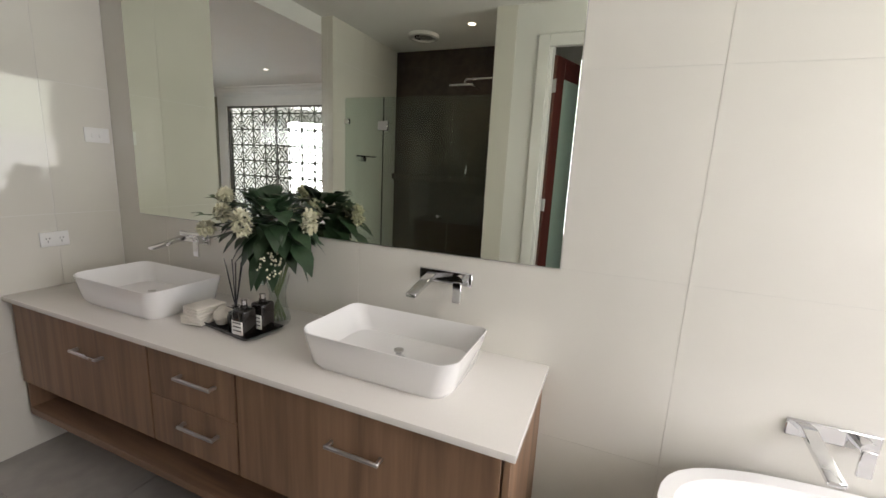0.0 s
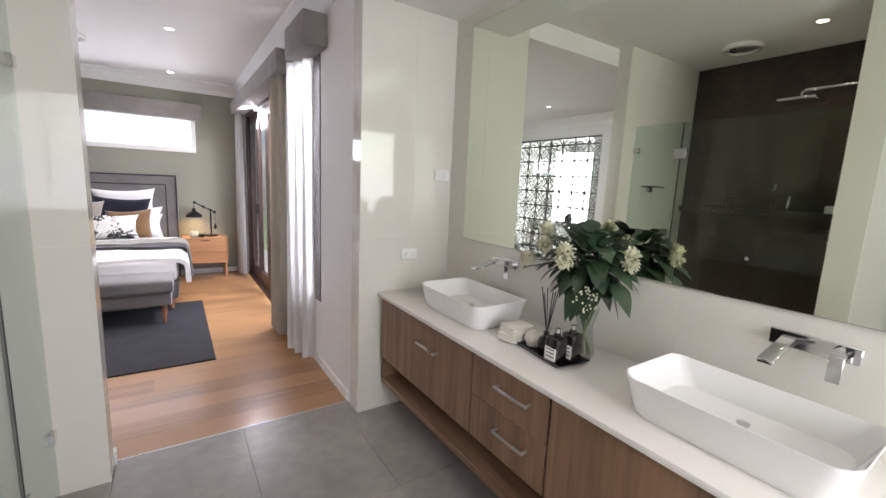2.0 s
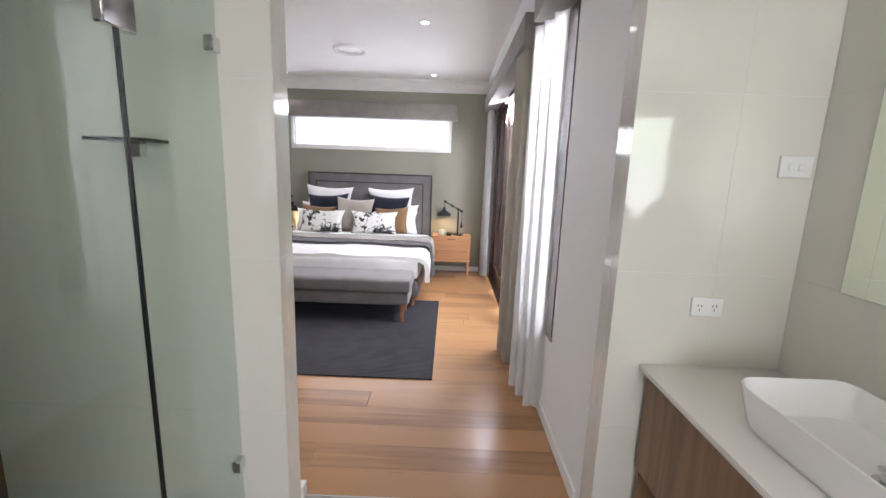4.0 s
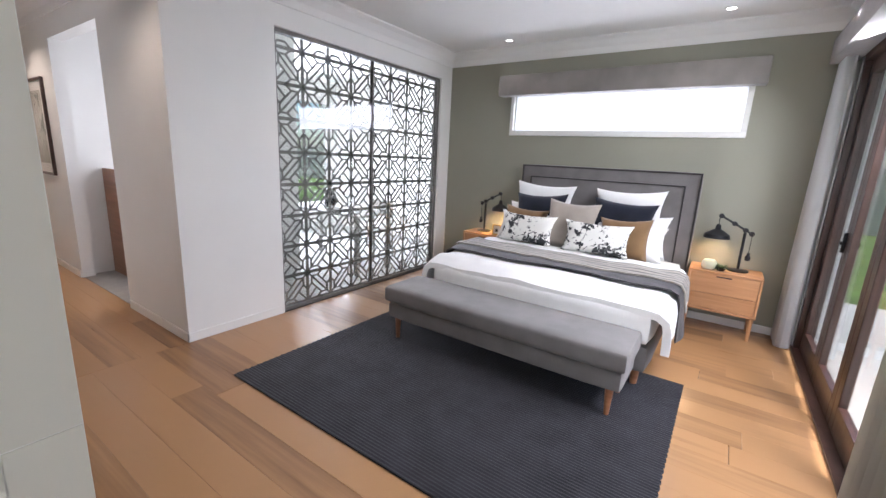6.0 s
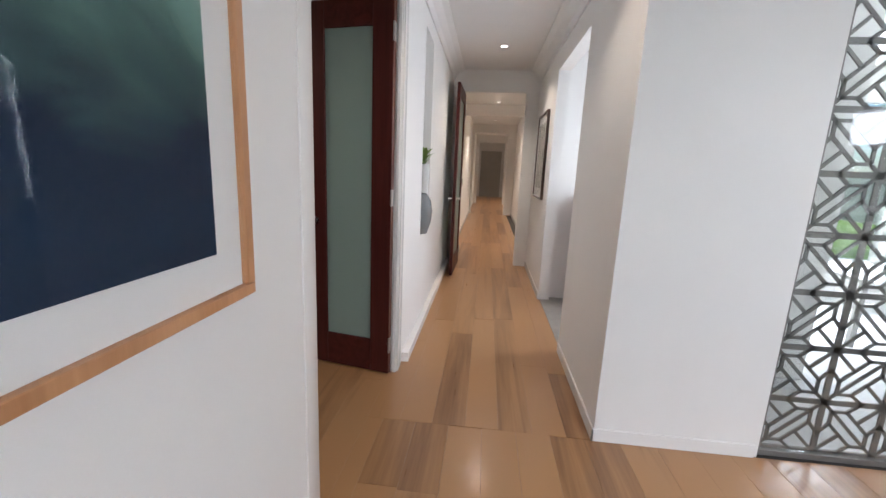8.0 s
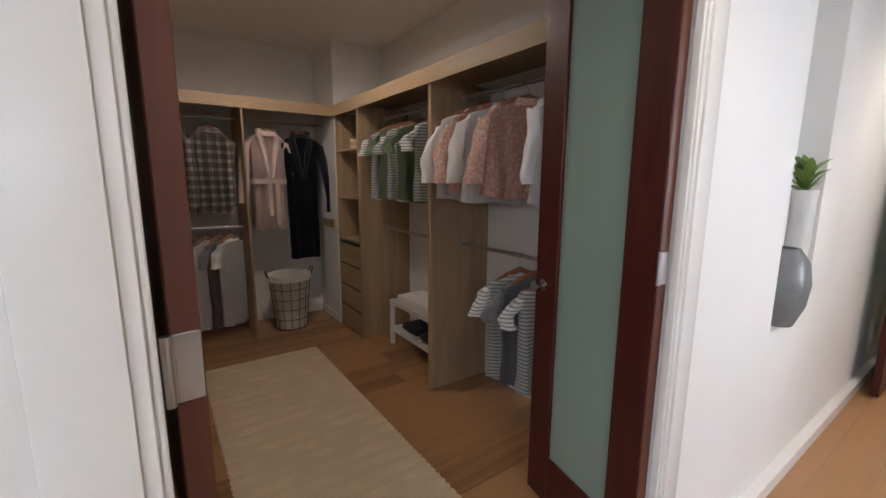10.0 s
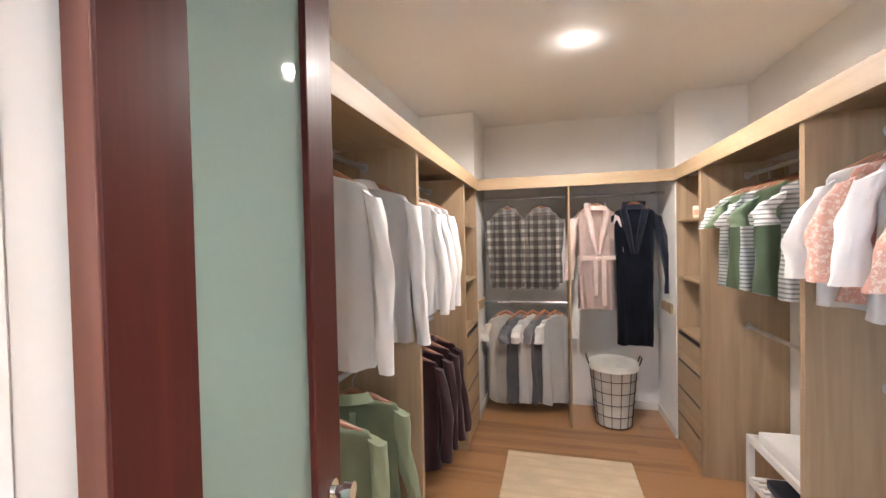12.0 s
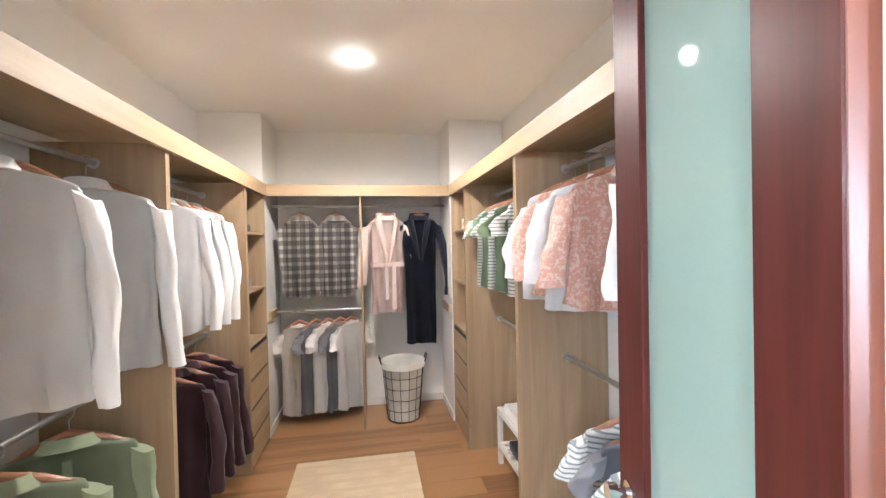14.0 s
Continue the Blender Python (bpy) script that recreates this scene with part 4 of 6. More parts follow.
leaf_door(td, (-0.76, 0.57, 0), 201, 0.76, 2.44, "leaf")
wn1 = thing("window_bath", (0.5, -2.13, 0.95), "white framed window at the end of the bathroom", "window", kind="structure")
part("window_frame", boxes(((-0.35, -2.16, 0.95), (1.35, -2.10, 1.0)), ((-0.35, -2.16, 2.35), (1.35, -2.10, 2.4)), ((-0.35, -2.16, 1.0), (-0.30, -2.10, 2.35)), ((1.30, -2.16, 1.0), (1.35, -2.10, 2.35)), ((0.48, -2.155, 1.0), (0.52, -2.105, 2.35))), TRIM, wn1)
for a, b in ((-0.30, 0.48), (0.52, 1.30)):
    part("pane", box((a, -2.134, 1.0), (b, -2.128, 2.35)), GLASS, wn1).visible_shadow = False


# ---------------------------------------------------------------- bedroom
def soft(lo, hi, cuts=8, power=6.0, wrinkle=0.0, freq=4.0, seed=0.0, bm=None):
    """A padded block: a finely cut box with swollen faces, rounded edges and a slight unevenness."""
    bm = bm or bmesh.new()
    c = Vector([(a + b) / 2 for a, b in zip(lo, hi)])
    h = Vector([(b - a) / 2 for a, b in zip(lo, hi)])
    v0 = len(bm.verts)
    made = bmesh.ops.create_cube(bm, size=2.0)["verts"]
    e = list({e for v in made for e in v.link_edges})
    bmesh.ops.subdivide_edges(bm, edges=e, cuts=cuts, use_grid_fill=True)
    bm.verts.ensure_lookup_table()
    m = min(h)
    for v in bm.verts[v0:]:
        q = v.co.copy()
        r = 0.5 * m
        w = Vector([q[k] * h[k] for k in range(3)])
        inner = Vector([max(-(h[k] - r), min(h[k] - r, w[k])) for k in range(3)])
        d = w - inner
        if d.length > 1e-6:
            w = inner + d.normalized() * min(r, d.length)
        p = c + w
        if wrinkle:
            p += wrinkle * noise.noise_vector(p * freq + Vector((seed, seed, seed)))
        v.co = p
    return bm


def cushion(name, centre, w, h, t, lean, turn, material, label, group="cushions on the bed", piping=None, tilt=0.0):
    """A pillow standing on its lower edge: lean back (degrees) and turned about the upright."""
    th = thing(name, centre, label, "cushion" if "cushion" in name else "pillow", group)
    bm, n, grid = bmesh.new(), 14, []
    for side in (1, -1):
        g = []
        for i in range(n + 1):
            row = []
            for j in range(n + 1):
                u, v = 2 * i / n - 1, 2 * j / n - 1
                f = max(0.0, (1 - u ** 4) * (1 - v ** 4)) ** 0.55
                x = u * w / 2 * (1 - 0.13 * (1 - v * v) * abs(u) ** 3)
                z = v * h / 2 * (1 - 0.15 * (1 - u * u) * abs(v) ** 3)
                y = side * (t / 2 * f + 0.004)
                p = Vector((x, y, z))
                y += 0.010 * noise.noise(Vector((x * 9 + centre[0] * 7, z * 9, side))) * f
                row.append(bm.verts.new((x, y, z)))
            g.append(row)
        grid.append(g)
        for i in range(n):
            for j in range(n):
                q = (g[i][j], g[i + 1][j], g[i + 1][j + 1], g[i][j + 1])
                bm.faces.new(q if side > 0 else q[::-1])
    rim = [(i, 0) for i in range(n)] + [(n, j) for j in range(n)] + [(i, n) for i in range(n, 0, -1)] + [(0, j) for j in range(n, 0, -1)]
    for a, b in zip(rim, rim[1:] + rim[:1]):
        bm.faces.new((grid[0][a[0]][a[1]], grid[0][b[0]][b[1]], grid[1][b[0]][b[1]], grid[1][a[0]][a[1]]))
    m = Matrix.Translation(Vector(centre) + Vector((0, 0, h / 2 * math.cos(radians(lean))))) @ Matrix.Rotation(radians(turn), 4, "Z") @ Matrix.Rotation(radians(-lean), 4, "X") @ Matrix.Rotation(radians(tilt), 4, "Y")
    bmesh.ops.transform(bm, matrix=m, verts=bm.verts)
    part("cover", bm, material, th)
    return th


BX0, BX1 = -1.92, -0.07
hb = thing("bed", (-1.0, 6.2, 0), "grey upholstered king bed made up with white linen", "bed")
part("headboard", soft((BX0, 7.19, 0.0), (BX1, 7.30, 1.47), 10), GREYUP, hb)
part("headboard_panel", soft((BX0 + 0.13, 7.155, 0.3), (BX1 - 0.13, 7.21, 1.34), 8), GREYUP, hb)
for lo, hi in (((BX0 + 0.02, 7.178, 1.448), (BX1 - 0.02, 7.196, 1.464)), ((BX0 + 0.006, 7.178, 0.3), (BX0 + 0.022, 7.196, 1.464)), ((BX1 - 0.022, 7.178, 0.3), (BX1 - 0.006, 7.196, 1.464)), ((BX0 + 0.13, 7.145, 1.325), (BX1 - 0.13, 7.16, 1.339)), ((BX0 + 0.128, 7.145, 0.3), (BX0 + 0.142, 7.16, 1.339)), ((BX1 - 0.142, 7.145, 0.3), (BX1 - 0.128, 7.16, 1.339))):
    part("piping", box(lo, hi, 0.004), DARKPIPE, hb, "dark piping")
part("bed_base", soft((BX0 + 0.04, 5.4, 0.12), (BX1 - 0.04, 7.19, 0.34), 8), GREYUP, hb)
part("mattress", soft((BX0 + 0.04, 5.36, 0.33), (BX1 - 0.04, 7.17, 0.60), 10), LINEN, hb)
for x in (BX0 + 0.12, BX1 - 0.12):
    for y in (5.5, 7.05):
        part("leg", lathe([(0, 0), (0.022, 0), (0.032, 0.13), (0, 0.13)], (x, y, 0), seg=12), HANGW, hb)


def drape(name, x0, x1, y0, y1, top, drop, thick, material, wave, seed, label, category, flare=0.03, sag=0.0):
    """A cloth laid over the bed from side to side, hanging down at both."""
    bm, nx, ny = bmesh.new(), 46, 22
    rows = []
    for j in range(ny + 1):
        y = y0 + (y1 - y0) * j / ny
        row = []
        half = (x1 - x0) / 2
        total = half + drop
        for i in range(nx + 1):
            s = (2 * i / nx - 1) * total
            side, a = math.copysign(1, s), abs(s)
            r = 0.07
            if a < half - r:
                x, z, out = a, 0.0, Vector((0, 0, 1))
            elif a < half - r + r * math.pi / 2:
                q = (a - half + r) / r
                x, z, out = half - r + r * math.sin(q), -r + r * math.cos(q), Vector((side * math.sin(q), 0, math.cos(q)))
            else:
                d = a - (half - r + r * math.pi / 2)
                x, z, out = half + flare * d * 3 * (1 + 0.6 * math.sin(y * 14 + seed)), -r - d, Vector((side, 0, 0))
            p = Vector(((x0 + x1) / 2 + side * x, y, top + z))
            p += out * wave * (noise.noise(Vector((p.x * 2.2, p.y * 5.0, seed))) + 0.5 * noise.noise(Vector((p.x * 6, p.y * 9, seed + 3))))
            p.z -= sag * max(0, 1 - abs(j / ny - 0.0) * 7) + (0.03 * max(0, j / ny - 0.9) * 10 if sag else 0)
            if j in (0, ny):
                p.y += 0.012 * noise.noise(Vector((p.x * 5, seed, 1)))
            row.append((p + out * thick, p))
        rows.append(row)
    vt = [[(bm.verts.new(a), bm.verts.new(b)) for a, b in row] for row in rows]
    for j in range(ny):
        for i in range(nx):
            bm.faces.new((vt[j][i][0], vt[j][i + 1][0], vt[j + 1][i + 1][0], vt[j + 1][i][0]))
            bm.faces.new((vt[j][i][1], vt[j + 1][i][1], vt[j + 1][i + 1][1], vt[j][i + 1][1]))
    for j in range(ny):
        for i in (0, nx):
            bm.faces.new((vt[j][i][0], vt[j + 1][i][0], vt[j + 1][i][1], vt[j][i][1]))
    for i in range(nx):
        for j in (0, ny):
            bm.faces.new((vt[j][i][0], vt[j][i][1], vt[j][i + 1][1], vt[j][i + 1][0]))
    return solo(name, bm, material, label, category)


drape("duvet", BX0 - 0.02, BX1 + 0.02, 5.37, 6.42, 0.60, 0.20, 0.05, LINEN, 0.020, 1.0, "thick white linen duvet folded over the bed", "duvet", flare=0.008, sag=0.05)
drape("bed_runner", BX0 - 0.06, BX1 + 0.06, 5.70, 6.02, 0.670, 0.34, 0.012, CHAR, 0.016, 1.0, "dark charcoal throw laid across the duvet", "throw")
drape("knit_throw", BX0 - 0.07, BX1 + 0.07, 5.88, 6.22, 0.686, 0.18, 0.012, TAUPE, 0.020, 1.0, "striped taupe knitted throw folded across the bed", "throw")
drape("turned_sheet", BX0 - 0.03, BX1 + 0.03, 6.17, 6.46, 0.648, 0.16, 0.035, LINEN, 0.012, 6.0, "white sheet turned back over the duvet", "sheet")

B6 = 0.66
for x, m in ((-1.56, 1), (-0.66, -1)):
    cushion("sleeping_pillow", (x - 0.05 * m, 6.99, 0.62), 0.72, 0.44, 0.2, 20, 0, LINEN, "white sleeping pillow leaning on the headboard")
    cushion("european_pillow", (x, 7.02, 0.78), 0.68, 0.50, 0.16, 12, 3 * m, LINEN, "large white square pillow at the headboard", tilt=2 * m)
    cushion("navy_cushion", (x + 0.02 * m, 6.88, 0.72), 0.60, 0.46, 0.16, 16, -4 * m, NAVY, "dark navy square cushion", tilt=-3 * m)
    cushion("bed_pillow", (x - 0.07 * m, 6.78, 0.62), 0.68, 0.36, 0.2, 24, 0, LINEN, "white bed pillow lying low behind the cushions")
    cushion("ochre_cushion", (x - 0.06 * m, 6.66, 0.62), 0.48, 0.42, 0.16, 20, 6 * m, OCHRE, "ochre brown square cushion", tilt=4 * m)
cushion("mushroom_cushion", (-1.10, 6.60, 0.64), 0.52, 0.52, 0.18, 18, 0, MUSH, "mushroom coloured square cushion at the middle", tilt=2)
cushion("floral_cushion", (-1.50, 6.48, 0.67), 0.60, 0.32, 0.16, 20, -3, FLORAL, "white lumbar cushion with black floral print")
cushion("floral_cushion", (-0.80, 6.46, 0.67), 0.62, 0.32, 0.16, 20, 3, FLORAL, "white lumbar cushion with black floral print")

bn = thing("end_bench", (-1.08, 5.16, 0), "long grey upholstered bench at the foot of the bed", "bench")
part("base", soft((-2.0, 4.93, 0.185), (-0.18, 5.36, 0.325), 8), GREYUP, bn)
part("cushion", soft((-2.02, 4.90, 0.325), (-0.16, 5.37, 0.465), 10), GREYUP, bn)
for x in (-1.93, -0.25):
    for y in (4.99, 5.30):
        part("leg", tube([(x, y, 0.012), (x, y, 0.19)], (0.016, 0.026), seg=10), HANGW, bn, "tapered brown timber leg")

bm = ripple(-2.375, 0.105, 3.835, 5.705, 0.013, 90)
solo("rug", bm, RUG, "large charcoal braided jute rug under the bed's foot", "rug")


def nightstand(x0, x1):
    n = thing("nightstand", ((x0 + x1) / 2, 7.1, 0), "honey oak nightstand with one drawer", "nightstand", "nightstands")
    part("case", boxes(((x0, 6.96, 0.575), (x1, 7.31, 0.595)), ((x0, 6.96, 0.235), (x0 + 0.02, 7.31, 0.575)), ((x1 - 0.02, 6.96, 0.235), (x1, 7.31, 0.575)), ((x0, 6.96, 0.215), (x1, 7.31, 0.235)), ((x0 + 0.02, 7.29, 0.235), (x1 - 0.02, 7.31, 0.575)), bevel=0.003), HONEY, n)
    d = part("drawer", box((x0 + 0.023, 6.962, 0.385), (x1 - 0.023, 6.982, 0.572), 0.002), HONEY, n)
    part("pull", box(((x0 + x1) / 2 - 0.06, 6.958, 0.545), ((x0 + x1) / 2 + 0.06, 6.964, 0.557), 0.002), FRAMEW, d, "dark slot pull")
    part("lower_front", box((x0 + 0.023, 6.965, 0.238), (x1 - 0.023, 6.985, 0.381), 0.002), HONEY, n)
    for x in (x0 + 0.03, x1 - 0.03):
        for y in (6.99, 7.28):
            part("leg", tube([(x, y, 0), (x, y, 0.22)], (0.013, 0.02), seg=10), HONEYV, n)


nightstand(-0.045, 0.525)
nightstand(-2.56, -1.99)


def pulley_lamp(x, y, side, watts):
    """A black desk lamp with a jointed pulley arm; side: which way its shade hangs."""
    z = 0.595
    l = thing("table_lamp", (x, y, z), "black industrial pulley lamp with dome shade, lit", "lamp", "bedside lamps")
    part("foot", lathe([(0, 0), (0.085, 0), (0.088, 0.012), (0.03, 0.022), (0, 0.022)], (x, y, z)), BLACKM, l)
    part("pole", tube([(x, y, z + 0.02), (x, y, z + 0.36)], 0.012), BLACKM, l)
    arm = tube([(x + side * -0.05, y, z + 0.355), (x, y, z + 0.385), (x + side * 0.10, y, z + 0.44), (x + side * 0.20, y, z + 0.495)], 0.009)
    for q in (-0.05, 0.0, 0.09, 0.20):
        zz = z + 0.385 + q * 0.55
        tube([(x + side * q, y - 0.012, zz), (x + side * q, y + 0.012, zz)], 0.022, arm, 14)
    part("arm", arm, BLACKM, l, "jointed arm with pulleys")
    sx = x + side * 0.21
    part("cord", tube([(sx, y, z + 0.49), (sx, y, z + 0.40)], 0.004, seg=6), BLACKM, l)
    part("shade", lathe([(0.012, 0.13), (0.02, 0.12), (0.025, 0.085), (0.05, 0.07), (0.10, 0.035), (0.108, 0.0), (0.104, 0.0), (0.095, 0.032), (0.048, 0.064), (0.012, 0.08)], (sx, y, z + 0.285), seg=28), BLACKM, l, "dark dome shade")
    part("bulb", lathe([(0, 0.01), (0.022, 0.02), (0.026, 0.04), (0.015, 0.066), (0, 0.07)], (sx, y, z + 0.285), seg=14), WARM, l, "warm glowing bulb")
    w = x - side * 0.055
    part("weight_cord", tube([(w, y, z + 0.36), (w, y, z + 0.17)], 0.003, seg=6), BLACKM, l)
    part("counterweight", lathe([(0, 0), (0.02, 0.012), (0.024, 0.04), (0.012, 0.06), (0.012, 0.08), (0, 0.085)], (w, y, z + 0.10), seg=14), BLACKM, l)
    lamp("bedside_glow", "SPOT", watts, look((sx, y, z + 0.30), (sx, y, 0)), (1.0, 0.68, 0.34), cone=150)


pulley_lamp(0.33, 7.16, -1, 8)
pulley_lamp(-2.37, 7.16, 1, 18)
bm = lathe([(0, 0), (0.05, 0), (0.062, 0.02), (0.062, 0.06), (0.045, 0.085), (0, 0.092)], (0.105, 7.08, 0.595))
solo("candle", bm, PETAL, "chunky cream candle on the nightstand", "candle")
pp = thing("potted_plant", (0.20, 7.05, 0.595), "small leafy plant in a dark bowl on the nightstand", "plant")
part("bowl", lathe([(0, 0), (0.03, 0), (0.045, 0.03), (0.04, 0.032), (0, 0.02)], (0.20, 7.05, 0.595)), BLACKC, pp)
bm, r = bmesh.new(), random.Random(8)
for k in range(60):
    a = r.uniform(0, 6.28)
    leaf_into(bm, (0.20 + 0.02 * math.cos(a), 7.05 + 0.02 * math.sin(a), 0.62), (math.cos(a), math.sin(a), r.uniform(0.1, 1.4)), r.uniform(0.03, 0.07), 0.018)
part("leaves", bm, LEAFM, pp)
fr = thing("photo_frame", (-2.12, 7.02, 0.595), "small gold picture frame on the nightstand", "picture frame")
GOLD = paint("gold_frame", (0.60, 0.40, 0.14), 0.35, 0.7)
part("frame", boxes(((-2.175, 7.01, 0.595), (-2.055, 7.025, 0.612)), ((-2.175, 7.01, 0.71), (-2.055, 7.025, 0.727)), ((-2.175, 7.01, 0.612), (-2.158, 7.025, 0.71)), ((-2.072, 7.01, 0.612), (-2.055, 7.025, 0.71)), bevel=0.002), GOLD, fr)
part("mount", box((-2.158, 7.016, 0.612), (-2.072, 7.022, 0.71)), PAPER, fr)
part("motif", lathe([(0, 0), (0.02, 0), (0.014, 0.03), (0, 0.036)], (-2.115, 7.014, 0.64), seg=10), BLACKM, fr)


# window over the bed
w = thing("window_bedroom", (-1.0, 7.4, 1.83), "long white framed high window over the bed", "window", kind="structure")
part("window_frame", boxes(((-2.20, 7.31, 1.80), (0.19, 7.345, 1.86)), ((-2.20, 7.31, 2.36), (0.19, 7.345, 2.41)), ((-2.20, 7.31, 1.86), (-2.155, 7.345, 2.36)), ((0.145, 7.31, 1.86), (0.19, 7.345, 2.36)), bevel=0.004), TRIM, w)
part("sash", boxes(((-2.155, 7.40, 1.86), (0.145, 7.44, 1.885)), ((-2.155, 7.40, 2.335), (0.145, 7.44, 2.36)), ((-2.155, 7.40, 1.885), (-2.13, 7.44, 2.335)), ((0.12, 7.40, 1.885), (0.145, 7.44, 2.335))), TRIM, w)
part("pane", box((-2.13, 7.417, 1.885), (0.12, 7.423, 2.335)), GLASS, w).visible_shadow = False
# opaque blind; its emission stands in for daylight coming through the cloth
BLIND = glow("roller_blind_daylight_emission", (0.93, 0.95, 1.0), 0.75)
part("blind", box((-2.15, 7.37, 1.868), (0.14, 7.373, 2.36)), BLIND, w, "white roller blind with emission standing in for daylight behind it")


def pelmet(x0, x1, y0, y1, z0, z1, label):
    t = thing("curtain_pelmet", ((x0 + x1) / 2, (y0 + y1) / 2, z0), label, "pelmet", "fabric pelmets")
    part("box", box((x0, y0, z0), (x1, y1, z1), 0.008, seg=2), PELMET, t)


pelmet(-2.32, 0.27, 7.19, 7.328, 2.25, 2.475, "grey linen pelmet over the high window")
pelmet(0.65, EX, 3.17, 3.70, 2.40, 2.62, "grey linen pelmet over the narrow window")
pelmet(0.65, EX, 4.03, 7.31, 2.39, 2.58, "long grey linen pelmet over the folding doors")


def curtain(x0, x1, y0, y1, top, material, label, folds, amp=0.03, lean=0.0):
    """A gathered curtain hanging from its pelmet to the floor."""
    bm, nu, nv = bmesh.new(), folds * 8, 14
    rows = []
    for j in range(nv + 1):
        z = top * (1 - j / nv) + 0.01 * (j / nv)
        row = []
        for i in range(nu + 1):
            s = i / nu
            k = 0.75 + 0.5 * j / nv
            x = x0 + (x1 - x0) * s + amp * k * math.cos(s * folds * 6.283 + 0.4 * noise.noise(Vector((s * 5, z, x0))))
            y = y0 + (y1 - y0) * s + amp * k * 0.9 * math.sin(s * folds * 6.283 * 0.97 + 0.5 * noise.noise(Vector((s * 4, z * 0.8, y0)))) + lean * j / nv
            row.append(Vector((x, y, z)))
        rows.append(row)
    vt = [[bm.verts.new(p) for p in row] for row in rows]
    for j in range(nv):
        for i in range(nu):
            bm.faces.new((vt[j][i], vt[j][i + 1], vt[j + 1][i + 1], vt[j + 1][i]))
    bmesh.ops.solidify(bm, geom=bm.faces[:], thickness=0.003)
    return solo("curtain", bm, material, label, "curtain", group="bedroom curtains")


curtain(0.775, 0.69, 3.462, 3.84, 2.41, SHEER, "white floor-length curtain at the narrow window", 3, 0.034)
curtain(0.72, 0.70, 4.14, 4.42, 2.40, LINING, "cream floor-length curtain drawn beside the folding doors", 5, 0.045)
curtain(0.74, 0.74, 7.0, 7.28, 2.40, SHEER, "white floor-length curtain in the far corner", 5, 0.045)

# narrow window and folding doors
w = thing("window_narrow", (0.9, 3.7, 0.5), "narrow dark-framed window beside the curtain", "window", kind="structure")
part("window_frame", boxes(((EX - 0.006, 3.338, 0.54), (EX + 0.09, 3.51, 2.42)), ((EX + 0.005, 3.90, 0.54), (EX + 0.09, 3.952, 2.42)), ((EX + 0.005, 3.51, 0.54), (EX + 0.09, 3.90, 0.60)), ((EX + 0.005, 3.51, 2.37), (EX + 0.09, 3.90, 2.42))), FRAMEW, w)
part("pane", box((EX + 0.04, 3.51, 0.60), (EX + 0.046, 3.90, 2.37)), GLASS, w).visible_shadow = False
fd = thing("door_folding", (0.9, 5.7, 0), "dark timber glazed folding doors to the garden", "door", kind="structure")
part("door_frame", boxes(((EX + 0.01, 4.35, 0), (EX + 0.13, 4.40, 2.42)), ((EX + 0.01, 7.07, 0), (EX + 0.13, 7.12, 2.42)), ((EX + 0.01, 4.40, 2.36), (EX + 0.13, 7.07, 2.42)), ((EX - 0.01, 4.35, -0.012), (EX + 0.17, 7.12, 0.018))), FRAMEW, fd)
for k in range(4):
    a, b = 4.403 + 0.6665 * k, 4.403 + 0.6665 * (k + 1) - 0.004
    x0, x1 = EX + 0.05, EX + 0.095
    lf = part("leaf", boxes(((x0, a, 0.02), (x1, a + 0.085, 2.355)), ((x0, b - 0.085, 0.02), (x1, b, 2.355)), ((x0, a + 0.085, 0.02), (x1, b - 0.085, 0.19)), ((x0, a + 0.085, 2.25), (x1, b - 0.085, 2.355)), bevel=0.004), FRAMEW, fd)
    part("pane", box((x0 + 0.02, a + 0.08, 0.185), (x0 + 0.026, b - 0.08, 2.255)), GLASS, lf).visible_shadow = False
    if k % 2:
        part("lever", boxes(((x0 - 0.02, a + 0.035, 0.98), (x0, a + 0.05, 1.12)), ((x0 - 0.035, a + 0.03, 1.03), (x0 - 0.02, a + 0.05, 1.06)), bevel=0.003), BLACKM, lf, "dark lever handle")


